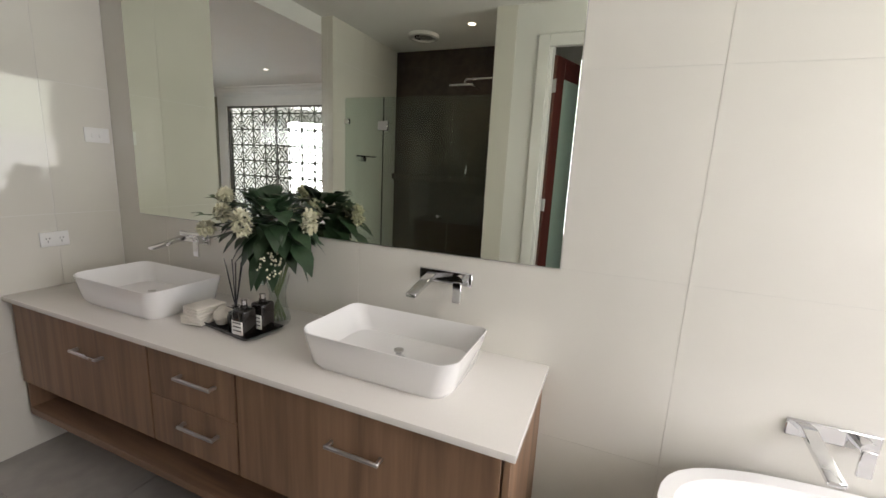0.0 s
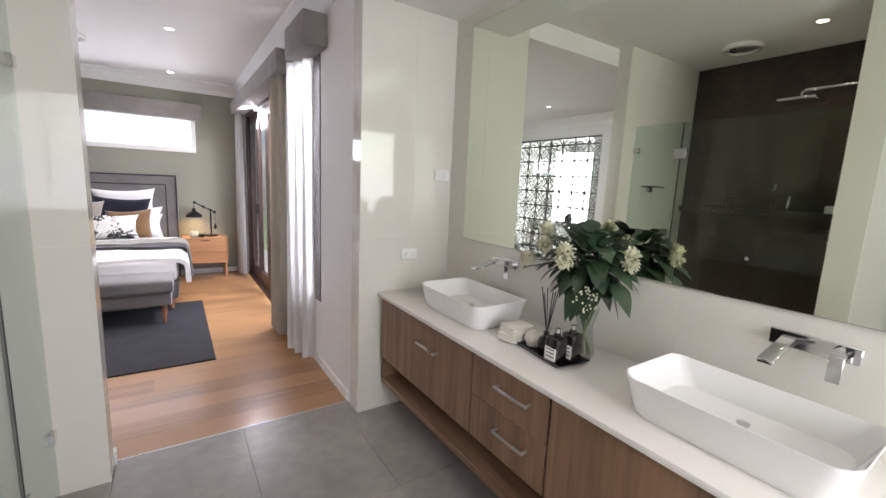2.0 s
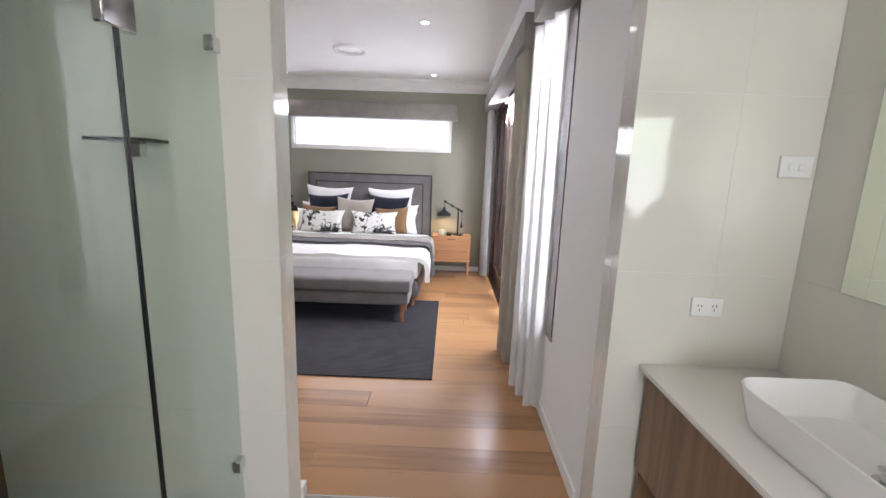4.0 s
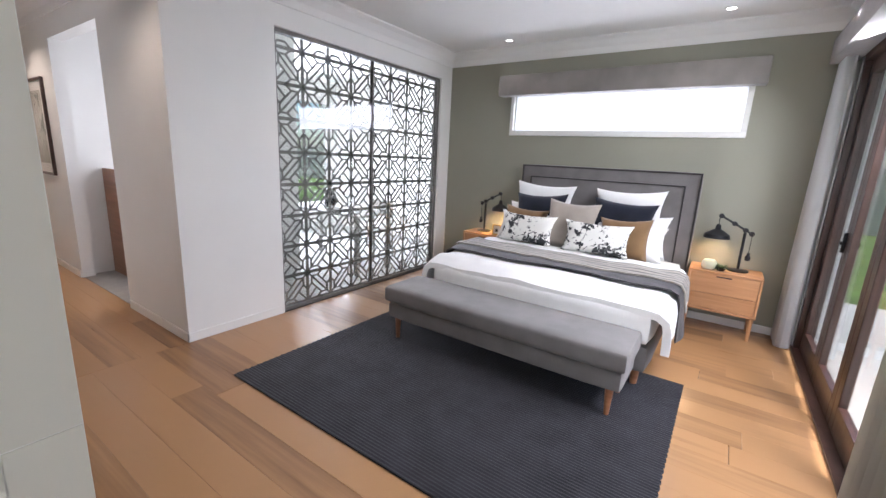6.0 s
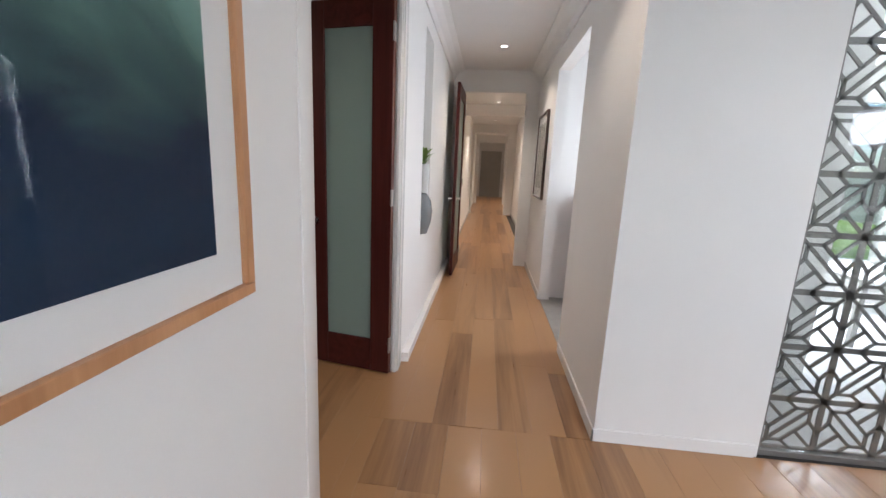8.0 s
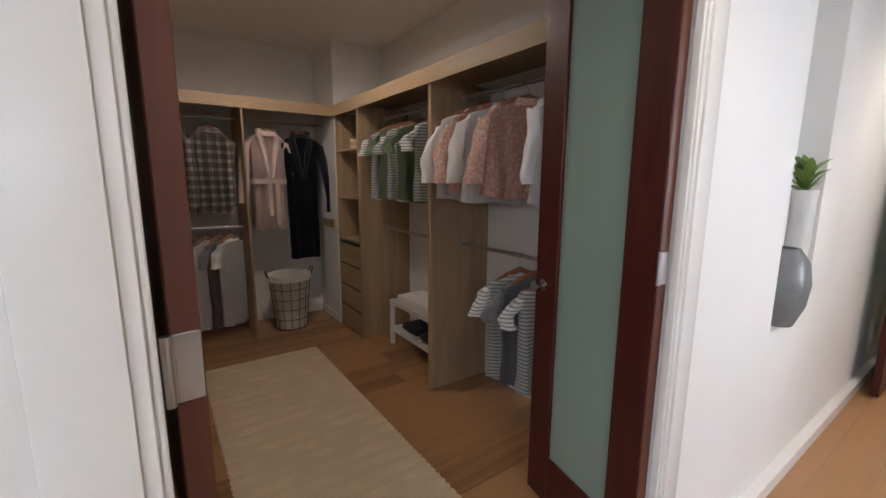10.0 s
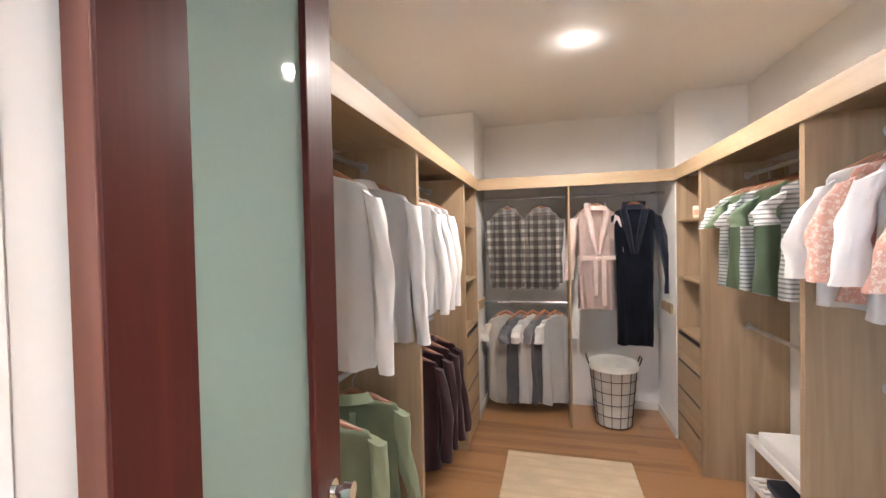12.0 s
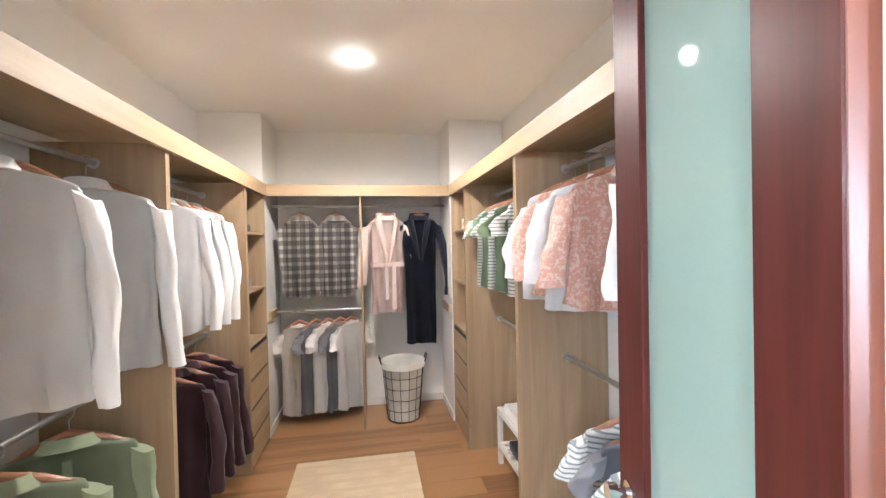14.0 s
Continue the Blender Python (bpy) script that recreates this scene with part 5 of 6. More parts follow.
# ---------------------------------------------------------------- fretwork screen
def fret(y0, cols, cell, ztop, x, deep):
    """Bars of a lattice: square cells with a long six-sided figure on alternating diagonals."""
    bm = bmesh.new()

    def bar(a, b, width):
        a, b = Vector(a), Vector(b)
        if max(a.y, b.y) > ztop + 0.001:
            return
        d = (b - a).normalized()
        q = Vector((-d.y, d.x)) * width / 2
        e = d * width * 0.3
        c = [a - e + q, a - e - q, b + e - q, b + e + q]
        v = [bm.verts.new((x + s * deep / 2, p.x, p.y)) for s in (-1, 1) for p in c]
        for f in ((0, 1, 2, 3), (7, 6, 5, 4), (0, 4, 5, 1), (1, 5, 6, 2), (2, 6, 7, 3), (3, 7, 4, 0)):
            bm.faces.new([v[k] for k in f])

    rows = int(ztop / cell) + 1
    for i in range(cols + 1):
        bar((y0 + i * cell, 0.02), (y0 + i * cell, ztop), 0.030)
    for j in range(rows):
        bar((y0, 0.03 + j * cell), (y0 + cols * cell, 0.03 + j * cell), 0.030)
    hexa = ((0.17, 0.17), (0.42, 0.17), (0.83, 0.58), (0.83, 0.83), (0.58, 0.83), (0.17, 0.42))
    segs = [(hexa[k], hexa[(k + 1) % 6]) for k in range(6)] + [(hexa[0], hexa[3]), ((0, 0), hexa[0]), ((1, 1), hexa[3]), (hexa[1], (0.62, 0)), (hexa[2], (1, 0.38)), (hexa[4], (0.38, 1)), (hexa[5], (0, 0.62)), ((0.625, 0.375), (1, 0)), ((0.375, 0.625), (0, 1))]
    for i in range(cols):
        for j in range(rows):
            for (a, b), (c, d) in segs:
                if (i + j) % 2:
                    a, c = 1 - a, 1 - c
                bar((y0 + (i + a) * cell, 0.03 + (j + b) * cell), (y0 + (i + c) * cell, 0.03 + (j + d) * cell), 0.0165)
    return bm


sp = thing("fretwork_screen", (-3.15, 5.9, 0), "bronze laser-cut geometric fretwork screen with glass, in two panels", "screen")
part("frame", boxes(((-3.19, 4.722, 0.0), (-3.125, 7.098, 0.03)), ((-3.19, 4.722, 2.445), (-3.125, 7.098, 2.478)), ((-3.19, 4.722, 0.03), (-3.125, 4.745, 2.445)), ((-3.19, 7.06, 0.03), (-3.125, 7.098, 2.445)), ((-3.17, 5.899, 0.03), (-3.135, 5.911, 2.445))), SCREENM, sp)
CELL = 0.289
for y in (4.738, 5.904):
    part("panel", fret(y, 4, CELL, 2.45, -3.16, 0.008), SCREENM, sp, smooth=False)
    part("glass", box((-3.145, y + 0.01, 0.035), (-3.137, y + 1.145, 2.443)), PARTG, sp, "clear glass pane", smooth=False).visible_shadow = False

# study things behind the screen
DESKG = paint("grey_washed_timber", (0.36, 0.35, 0.33), 0.5, var=0.12)
dk = thing("desk", (-4.0, 6.3, 0), "pale timber desk in the bright study", "desk")
part("top", box((-4.9, 5.95, 0.735), (-3.42, 6.6, 0.765), 0.004), DESKG, dk)
for x in (-4.85, -3.48):
    for y in (6.0, 6.55):
        part("leg", box((x - 0.025, y - 0.025, 0), (x + 0.025, y + 0.025, 0.735), 0.003), DESKG, dk)
vs = lathe([(0, 0), (0.06, 0), (0.085, 0.06), (0.08, 0.16), (0.05, 0.22), (0.055, 0.24), (0.045, 0.24), (0, 0.2)], (-4.3, 6.28, 0.765))
solo("desk_vase", vs, BLACKC, "round black ceramic vase on the desk", "vase")
solo("desk_books", box((-4.15, 6.15, 0.765), (-3.9, 6.4, 0.80), 0.004), PAPER, "closed white books on the desk", "book")
ch = thing("desk_chair", (-4.1, 6.9, 0), "timber desk chair with pale seat", "chair")
part("seat", soft((-4.35, 6.72, 0.42), (-3.9, 7.15, 0.48), 4), LINEN, ch)
part("backrest", box((-4.33, 7.12, 0.6), (-3.92, 7.15, 0.82), 0.01), DESKG, ch)
for x in (-4.32, -3.93):
    part("leg", tube([(x, 6.75, 0), (x, 6.76, 0.43)], 0.016), DESKG, ch)
    part("leg", tube([(x, 7.16, 0), (x, 7.13, 0.82)], 0.016), DESKG, ch)
w = thing("window_study", (-6.68, 7.0, 0.45), "wide white framed study window", "window", kind="structure")
part("window_frame", boxes(((-6.72, 5.8, 0.45), (-6.62, 8.2, 0.5)), ((-6.72, 5.8, 2.4), (-6.62, 8.2, 2.45)), ((-6.72, 5.8, 0.5), (-6.62, 5.85, 2.4)), ((-6.72, 8.15, 0.5), (-6.62, 8.2, 2.4)), ((-6.70, 6.98, 0.5), (-6.64, 7.03, 2.4))), TRIM, w)
for a, b in ((5.85, 6.98), (7.03, 8.15)):
    part("pane", box((-6.67, a, 0.5), (-6.664, b, 2.4)), GLASS, w).visible_shadow = False


# ---------------------------------------------------------------- hall
PICG = clear_glass("picture_glass", (0.98, 0.98, 0.98), 1.2, 0.35)


def sea_paint():
    """An abstract sea: pale green above, dark blue below, with drifting streaks."""
    m, n, l, p = base_mat("abstract_sea_print")
    co, no, sep, ad = n.new("ShaderNodeTexCoord"), n.new("ShaderNodeTexNoise"), n.new("ShaderNodeSeparateXYZ"), n.new("ShaderNodeMath")
    mp = n.new("ShaderNodeMapping")
    mp.inputs["Scale"].default_value = (2.2, 1, 3.5)
    l.new(co.outputs["Object"], mp.inputs[0])
    l.new(mp.outputs[0], no.inputs["Vector"])
    no.inputs["Scale"].default_value, no.inputs["Detail"].default_value, no.inputs["Distortion"].default_value = 1.6, 8, 0.8
    l.new(co.outputs["Object"], sep.inputs[0])
    ad.operation = "MULTIPLY_ADD"
    l.new(no.outputs["Fac"], ad.inputs[0])
    ad.inputs[1].default_value = 0.35
    l.new(sep.outputs[2], ad.inputs[2])
    ramp = n.new("ShaderNodeValToRGB")
    e = ramp.color_ramp.elements
    e[0].position, e[0].color = 0.15, (0.010, 0.016, 0.04, 1)
    e[1].position, e[1].color = 1.0, (0.55, 0.66, 0.55, 1)
    for pos, c in ((0.33, (0.014, 0.028, 0.055)), (0.52, (0.012, 0.022, 0.045)), (0.63, (0.06, 0.115, 0.105)), (0.76, (0.17, 0.30, 0.25))):
        k = e.new(pos)
        k.color = (*c, 1)
    l.new(ad.outputs[0], ramp.inputs[0])
    l.new(ramp.outputs[0], p.inputs["Base Color"])
    p.inputs["Roughness"].default_value = 0.6
    p.inputs["Specular IOR Level"].default_value = 0.1
    return m


def picture(name, x0, x1, z0, z1, y, face, fw, mount, image, label, frame_mat):
    """A framed print on a wall whose plane is y, looking along face."""
    t = thing(name, ((x0 + x1) / 2, y, z0), label, "picture")
    d = lambda a, b: (min(y + face * a, y + face * b), max(y + face * a, y + face * b))
    q = d(0.001, 0.032)
    part("frame", boxes(((x0, q[0], z0), (x1, q[1], z0 + fw)), ((x0, q[0], z1 - fw), (x1, q[1], z1)), ((x0, q[0], z0 + fw), (x0 + fw, q[1], z1 - fw)), ((x1 - fw, q[0], z0 + fw), (x1, q[1], z1 - fw)), bevel=0.002), frame_mat, t)
    q = d(0.004, 0.016)
    part("mount", box((x0 + fw, q[0], z0 + fw), (x1 - fw, q[1], z1 - fw)), PAPER, t)
    q = d(0.016, 0.019)
    part("image", box((x0 + fw + mount, q[0], z0 + fw + mount), (x1 - fw - mount, q[1], z1 - fw - mount)), image, t)
    q = d(0.024, 0.027)
    part("glazing", box((x0 + fw - 0.001, q[0], z0 + fw - 0.001), (x1 - fw + 0.001, q[1], z1 - fw + 0.001)), PICG, t).visible_shadow = False


picture("framed_print", -1.89, -0.865, 1.125, 2.45, 2.67, 1, 0.026, 0.085, sea_paint(), "large abstract sea print in an oak frame with white mount", HONEYV)
picture("hall_picture", -6.75, -5.93, 1.10, 2.12, 3.88, -1, 0.025, 0.1, speckle("muted_landscape", (0.42, 0.41, 0.36), (0.13, 0.14, 0.12), 5, 0.95), "framed muted print in a dark timber frame", FRAMEW)
picture("hall_picture", -17.4, -16.2, 1.0, 2.1, 4.05, -1, 0.03, 0.1, speckle("dim_landscape", (0.36, 0.36, 0.33), (0.10, 0.10, 0.10), 4, 0.95), "distant framed print along the hall", FRAMEW)

# robe doorway
ar = thing("door_robe", (-3.0, 2.63, 0), "white painted doorway with a pair of open dark red doors", "door", kind="structure")
for sx, x in ((1, -2.288), (-1, -3.657)):
    mould = bmesh.new()
    box((min(x, x + sx * 0.09), 2.665, 0), (max(x, x + sx * 0.09), 2.676, 2.53), 0.002, mould, 2)
    part("architrave", mould, TRIM, ar, "white moulded architrave")
    part("jamb", box((min(x, x - sx * 0.019), 2.545, 0), (max(x, x - sx * 0.019), 2.668, 2.44), 0.002), TRIM, ar, "white door jamb")
    part("door_stop", box((min(x - sx * 0.019, x - sx * 0.029), 2.636, 0), (max(x - sx * 0.019, x - sx * 0.029), 2.662, 2.42), 0.003), TRIM, ar)
part("head_architrave", boxes(((-3.657, 2.665, 2.44), (-2.288, 2.686, 2.53)), ((-3.657, 2.665, 2.508), (-2.288, 2.695, 2.528)), bevel=0.003), TRIM, ar)
part("head_jamb", box((-3.638, 2.545, 2.42), (-2.307, 2.668, 2.44), 0.002), TRIM, ar)
leaf_door(ar, (-2.350, 2.587, 0), -83.6, 0.626, 2.40, "leaf", 0.138)
leaf_door(ar, (-3.608, 2.622, 0), -101.3, 0.612, 2.40, "leaf", 0.138)

# hall door, niche, end door
hd = thing("door_hall", (-7.1, 2.8, 0), "dark-framed hall door with frosted glass, standing open along the wall", "door", kind="structure")
leaf_door(hd, (-7.17, 2.83, 0), -1.5, 0.85, 2.46, "leaf", 0.12)
ed = thing("door_end", (-22.98, 3.35, 0), "pale panel door at the end of the hall", "door", kind="structure")
part("leaf", boxes(((-23.0, 2.85, 0.01), (-22.97, 3.9, 2.35)), bevel=0.004), paint("end_door_grey", (0.42, 0.41, 0.38), 0.5), ed)
part("architrave", boxes(((-23.0, 2.76, 0), (-22.96, 2.85, 2.44)), ((-23.0, 3.9, 0), (-22.96, 3.99, 2.44)), ((-23.0, 2.85, 2.35), (-22.96, 3.9, 2.44))), TRIM, ed)
nv = lathe([(0, 0), (0.07, 0), (0.105, 0.10), (0.115, 0.2), (0.10, 0.3), (0.06, 0.36), (0.05, 0.36), (0.09, 0.28), (0, 0.05)], (-4.68, 2.63, 0.83), seg=28)
solo("niche_vase", nv, paint("grey_vase", (0.17, 0.18, 0.18), 0.25, var=0.2), "tall grey ceramic vase standing in the niche", "vase")
np_ = thing("niche_plant", (-4.86, 2.63, 0.83), "white pot with green leafy sprigs in the niche", "plant")
part("pot", lathe([(0, 0), (0.04, 0), (0.05, 0.62), (0.045, 0.62), (0, 0.56)], (-4.86, 2.63, 0.83)), paint("pale_pot", (0.6, 0.6, 0.57), 0.4), np_)
bm, r = bmesh.new(), random.Random(3)
for k in range(36):
    a = r.uniform(0, 6.28)
    leaf_into(bm, (-4.86, 2.63, 1.43 + r.uniform(0, 0.1)), (math.cos(a) * 0.9, math.sin(a), r.uniform(0.4, 2.0)), r.uniform(0.08, 0.16), 0.045, 0.2)
part("leaves", bm, paint("sprig_green", (0.16, 0.26, 0.05), 0.45), np_)
# side bathroom glimpsed from the hall
sv = thing("side_vanity", (-5.4, 4.5, 0), "brown timber vanity in the side bathroom", "vanity")
part("body", box((-5.67, 4.23, 0.06), (-5.26, 5.2, 0.86), 0.004), HANGW, sv)
part("end_panel", box((-5.67, 4.20, 0.0), (-5.24, 4.228, 1.20), 0.004), HANGW, sv, "tall brown timber end panel")
part("top", box((-5.68, 4.232, 0.86), (-5.24, 5.22, 0.885), 0.003), STONE, sv)


# ---------------------------------------------------------------- walk-in robe
LF, RF, TOP, FB_Z = -2.20, -3.825, 2.19, 2.09
WHITE_C = cloth("white_cotton", (0.86, 0.85, 0.83), 0.04, 300)
OFFW = cloth("ivory_cotton", (0.72, 0.68, 0.62), 0.06, 300)
SAGE = cloth("sage_green_cotton", (0.27, 0.315, 0.20), 0.10, 300)
DSAGE = cloth("deep_sage_cotton", (0.19, 0.25, 0.155), 0.1, 300)
MAROON = cloth("dark_maroon_knit", (0.040, 0.016, 0.020), 0.2, 260)
GREYT = cloth("grey_marle_cotton", (0.20, 0.20, 0.22), 0.14, 300)
STRIPE = cloth("white_grey_striped_cotton", (0.74, 0.74, 0.72), 0.04, 300, second=(0.24, 0.28, 0.29), stripes=(2, 46.0))
PLAID = cloth("brown_grey_plaid_flannel", (0.46, 0.43, 0.38), 0.1, 300, second=(0.05, 0.043, 0.046), plaid=13.0)
PINK = cloth("blush_towelling", (0.72, 0.58, 0.53), 0.08, 180, bump=1.0)
NAVYR = cloth("navy_towelling", (0.010, 0.013, 0.024), 0.3, 180, bump=1.0)
CORAL = speckle("coral_floral_print", (0.70, 0.39, 0.29), (0.80, 0.64, 0.54), 110, 0.92, 1.0)


def robe_unit(side, y0, y1, label):
    """One open wardrobe unit against the left (-1) or right (1) wall."""
    f, b = (LF, RL) if side < 0 else (RF, RR)
    inw = 1 if side < 0 else -1
    t = thing("wardrobe_unit", ((f + b) / 2, (y0 + y1) / 2, 0), label, "wardrobe", "robe units")
    lo, hi = min(f, b), max(f, b)
    part("side_panel", box((lo, y0, 0), (hi, y0 + 0.018, FB_Z + 0.03), 0.001), OAK, t)
    part("side_panel", box((lo, y1 - 0.018, 0), (hi, y1, FB_Z + 0.03), 0.001), OAK, t)
    part("top_panel", box((lo, y0, TOP - 0.02), (hi, y1, TOP), 0.001), OAKH, t)
    return t, f, b, inw, lo, hi


def rail(t, x, y0, y1, z, r=0.0125):
    bm = tube([(x, y0, z), (x, y1, z)], r, seg=12)
    part("hanging_rail", bm, STEEL, t, "steel hanging rail")
    for y in (y0, y1):
        part("rail_bracket", tube([(x, y - 0.006, z), (x, y + 0.006, z)], 0.024, seg=14), STEEL, t)


CXL, CXR = (LF + RL) / 2 + 0.02, (RF + RR) / 2 - 0.02
for side, cx in ((-1, CXL), (1, CXR)):
    for y0, y1 in ((0.955, 2.02), (-0.20, 0.955)):
        t, f, b, inw, lo, hi = robe_unit(side, y0, y1, "open oak veneer wardrobe unit with two hanging rails")
        for z in (2.03, 1.04):
            rail(t, cx, y0 + 0.018, y1 - 0.018, z)
    t, f, b, inw, lo, hi = robe_unit(side, -0.735, -0.205, "narrow oak veneer shelf tower with four drawers")
    for z in (0.90, 1.31, 1.755):
        part("shelf", box((lo + 0.01, -0.717, z), (hi - 0.01, -0.223, z + 0.018), 0.001), OAKH, t)
    part("back_panel", box((min(b, b + 0.012 * -inw), -0.717, 0.02), (max(b, b + 0.012 * -inw), -0.223, 2.1)), OAK, t)
    for k, z in enumerate((0.03, 0.245, 0.46, 0.675)):
        x0, x1 = (f - 0.0, f + 0.018) if side < 0 else (f - 0.018, f)
        d = part("drawer", box((x0, -0.715, z), (x1, -0.225, z + 0.195), 0.002), OAKH, t)
        part("finger_slot", box((x0 + 0.001, -0.715, z + 0.197), (x1 - 0.002, -0.225, z + 0.212)), BLACKM, d, "dark recessed finger pull")
    fz = thing("robe_fascia", ((f + f) / 2, 0.6, FB_Z), "long oak veneer fascia above the wardrobe units", "fascia", "robe fascias")
    part("board", box((min(f, f - inw * 0.02), -0.735, FB_Z), (max(f, f - inw * 0.02), 2.02, TOP + 0.001), 0.0015), OAKH, fz)
t = thing("wardrobe_back_unit", (-3.0, -1.0, 0), "oak trimmed hanging alcove with divider and two rails", "wardrobe")
OAKX = wood("robe_oak_veneer_across", (0.34, 0.24, 0.13), (0.48, 0.35, 0.21), 0, 0.5, 1.3)
part("fascia", box((RF + 0.003, -0.752, FB_Z), (LF - 0.003, -0.732, TOP), 0.0015), OAKX, t)
part("top_panel", box((RF + 0.003, -1.298, TOP - 0.02), (LF - 0.003, -0.752, TOP - 0.002)), OAKX, t)
part("divider", box((-3.012, -1.298, 0), (-2.994, -0.755, FB_Z + 0.05), 0.001), OAK, t)
for x0, x1, z in ((-2.995, -2.19, 1.04), (-2.995, -2.19, 2.03), (-3.82, -3.012, 2.03)):
    part("hanging_rail", tube([(x0, -1.06, z), (x1, -1.06, z)], 0.0125, seg=12), STEEL, t, "steel hanging rail")
for x in (-2.20, -3.81):
    part("cleat", box((x - 0.01, -1.12, 1.0), (x + 0.01, -0.82, 1.08), 0.002), OAK, t)


def garment(x, y, rail_z, turn, body, label, wide=0.43, long=0.74, sleeve=0.55, flare=1.0, cuff=0.05, name="hanging_shirt", sleeve_mat=None, collar=True, belt=None, arm_out=0.05, seed=0, category="shirt", open_to=0.0):
    """A garment on a timber hanger; turn: the heading of its shoulders in degrees from +x."""
    th = thing(name, (x, y, rail_z - 0.11 - long), label, category, "clothes in the robe")
    m = Matrix.Translation((x, y, rail_z)) @ Matrix.Rotation(radians(turn), 4, "Z")

    def put(nm, bm, material, text=""):
        bmesh.ops.transform(bm, matrix=m, verts=bm.verts)
        return part(nm, bm, material, th, text)

    top = -0.105
    hw = wide / 2
    face = -1 if turn > 90 else 1
    bm, rings, n = bmesh.new(), [], 56
    slope = 0.055
    prof = [(0.0, 0.070, 0.030), (0.010, 0.085, 0.036), (0.022, hw * 0.48, 0.040), (0.034, hw * 0.68, 0.038), (0.046, hw * 0.86, 0.036), (slope, hw * 0.95, 0.035), (0.075, hw * 1.0, 0.036)]
    prof += [(0.075 + (long - 0.075) * k / 12, hw * (1 + (flare - 1) * k / 12 - 0.035 * math.sin(math.pi * k / 12)), 0.036 + 0.008 * k / 12) for k in range(1, 13)]
    for q, a, b in prof:
        u = q / long
        row = []
        for k in range(n):
            an = 2 * math.pi * k / n
            ca, sa = math.cos(an), math.sin(an)
            px = a * math.copysign(abs(ca) ** 0.62, ca)
            py = b * math.copysign(abs(sa) ** 0.45, sa)
            s_, grow = px / hw, min(1.0, max(0.0, (u - 0.06) * 1.6))
            wave = 0.55 * math.sin(s_ * 7.5 + seed * 1.7 + 0.9 * u * math.sin(seed)) + 0.45 * math.sin(s_ * 13 + seed * 2.9 + u * 2.2)
            py += (0.014 + 0.012 * u) * grow * wave + 0.010 * grow * noise.noise(Vector((px * 9, q * 5, seed + 9)))
            py += 0.005 * noise.noise(Vector((px * 22, q * 14, seed + 3)))
            px += 0.012 * grow * noise.noise(Vector((sa * 2, q * 6, seed)))
            dz = 0.010 * math.sin(s_ * 4 + seed) + 0.018 * s_ * s_ if u > 0.99 else 0
            if q < 0.03:
                dz -= 0.028 * max(0.0, sa * face) * (1 - q / 0.03)
            row.append(bm.verts.new((px, py, top - q + dz)))
        rings.append(row)
    loft(bm, rings, True, False)
    bmesh.ops.solidify(bm, geom=bm.faces[:], thickness=0.003)
    put("body", bm, body)
    for s in (-1, 1):
        bm, rs = bmesh.new(), []
        steps = 12
        for k in range(steps + 1):
            u = k / steps
            drop = sleeve * u
            cx = s * (hw * 0.93 + 0.022 + arm_out * min(1.0, u * 1.6) + 0.010 * math.sin(u * 6 + seed))
            cz = top - slope * 0.9 - 0.045 - drop
            rx = (0.040 * (1 - u) + cuff * 0.62 * u) * (1 + 0.10 * math.sin(u * 17 + seed * 2))
            ry = (0.042 * (1 - u) + cuff * 0.55 * u) * (1 + 0.08 * math.sin(u * 13 + seed))
            tilt = 0.55 if k == 0 else 0.35 if k == 1 else 0.15
            row = []
            for j in range(18):
                w = 2 * math.pi * j / 18
                crease = 1 + 0.10 * math.sin(w * 3 + seed + u * 5) + 0.06 * math.sin(w * 5 - u * 9 + seed)
                row.append(bm.verts.new((cx + rx * math.cos(w) * crease, 0.014 * math.sin(u * 5 + seed * 1.7) * u + ry * math.sin(w) * crease, cz - tilt * s * math.cos(w) * rx * (1 if k < 2 else 0.3) + (0.014 * (1 - abs(math.sin(w))) if k == 0 else 0))))
            rs.append(row)
        loft(bm, rs, True, True)
        put("sleeve", bm, sleeve_mat or body)
    if collar:
        bm = bmesh.new()
        rs = [[bm.verts.new((r * math.cos(a) * 1.15, r * math.sin(a) * 0.9, top + z - 0.012 * math.sin(a))) for a in [2 * math.pi * j / 18 for j in range(18)]] for r, z in ((0.062, -0.02), (0.056, 0.012), (0.063, 0.015), (0.088, -0.028), (0.083, -0.030))]
        loft(bm, rs, False, False)
        put("collar", bm, body)
    if belt:
        zb = top - belt * long
        bm = bmesh.new()
        rs = [[bm.verts.new((hw * 1.0 * math.copysign(abs(math.cos(a)) ** 0.6, math.cos(a)), 0.074 * math.copysign(abs(math.sin(a)) ** 0.5, math.sin(a)), zb + dz)) for a in [2 * math.pi * j / 24 for j in range(24)]] for dz in (0.022, -0.022)]
        loft(bm, rs, True, True)
        box((-0.03, face * 0.07, zb - 0.02), (0.03, face * 0.10, zb + 0.02), 0.008, bm)
        for bx, ln in ((-0.04, 0.42), (0.03, 0.33)):
            box((bx - 0.02, face * 0.084, zb - ln), (bx + 0.02, face * 0.094, zb), 0.004, bm)
        put("belt", bm, body)
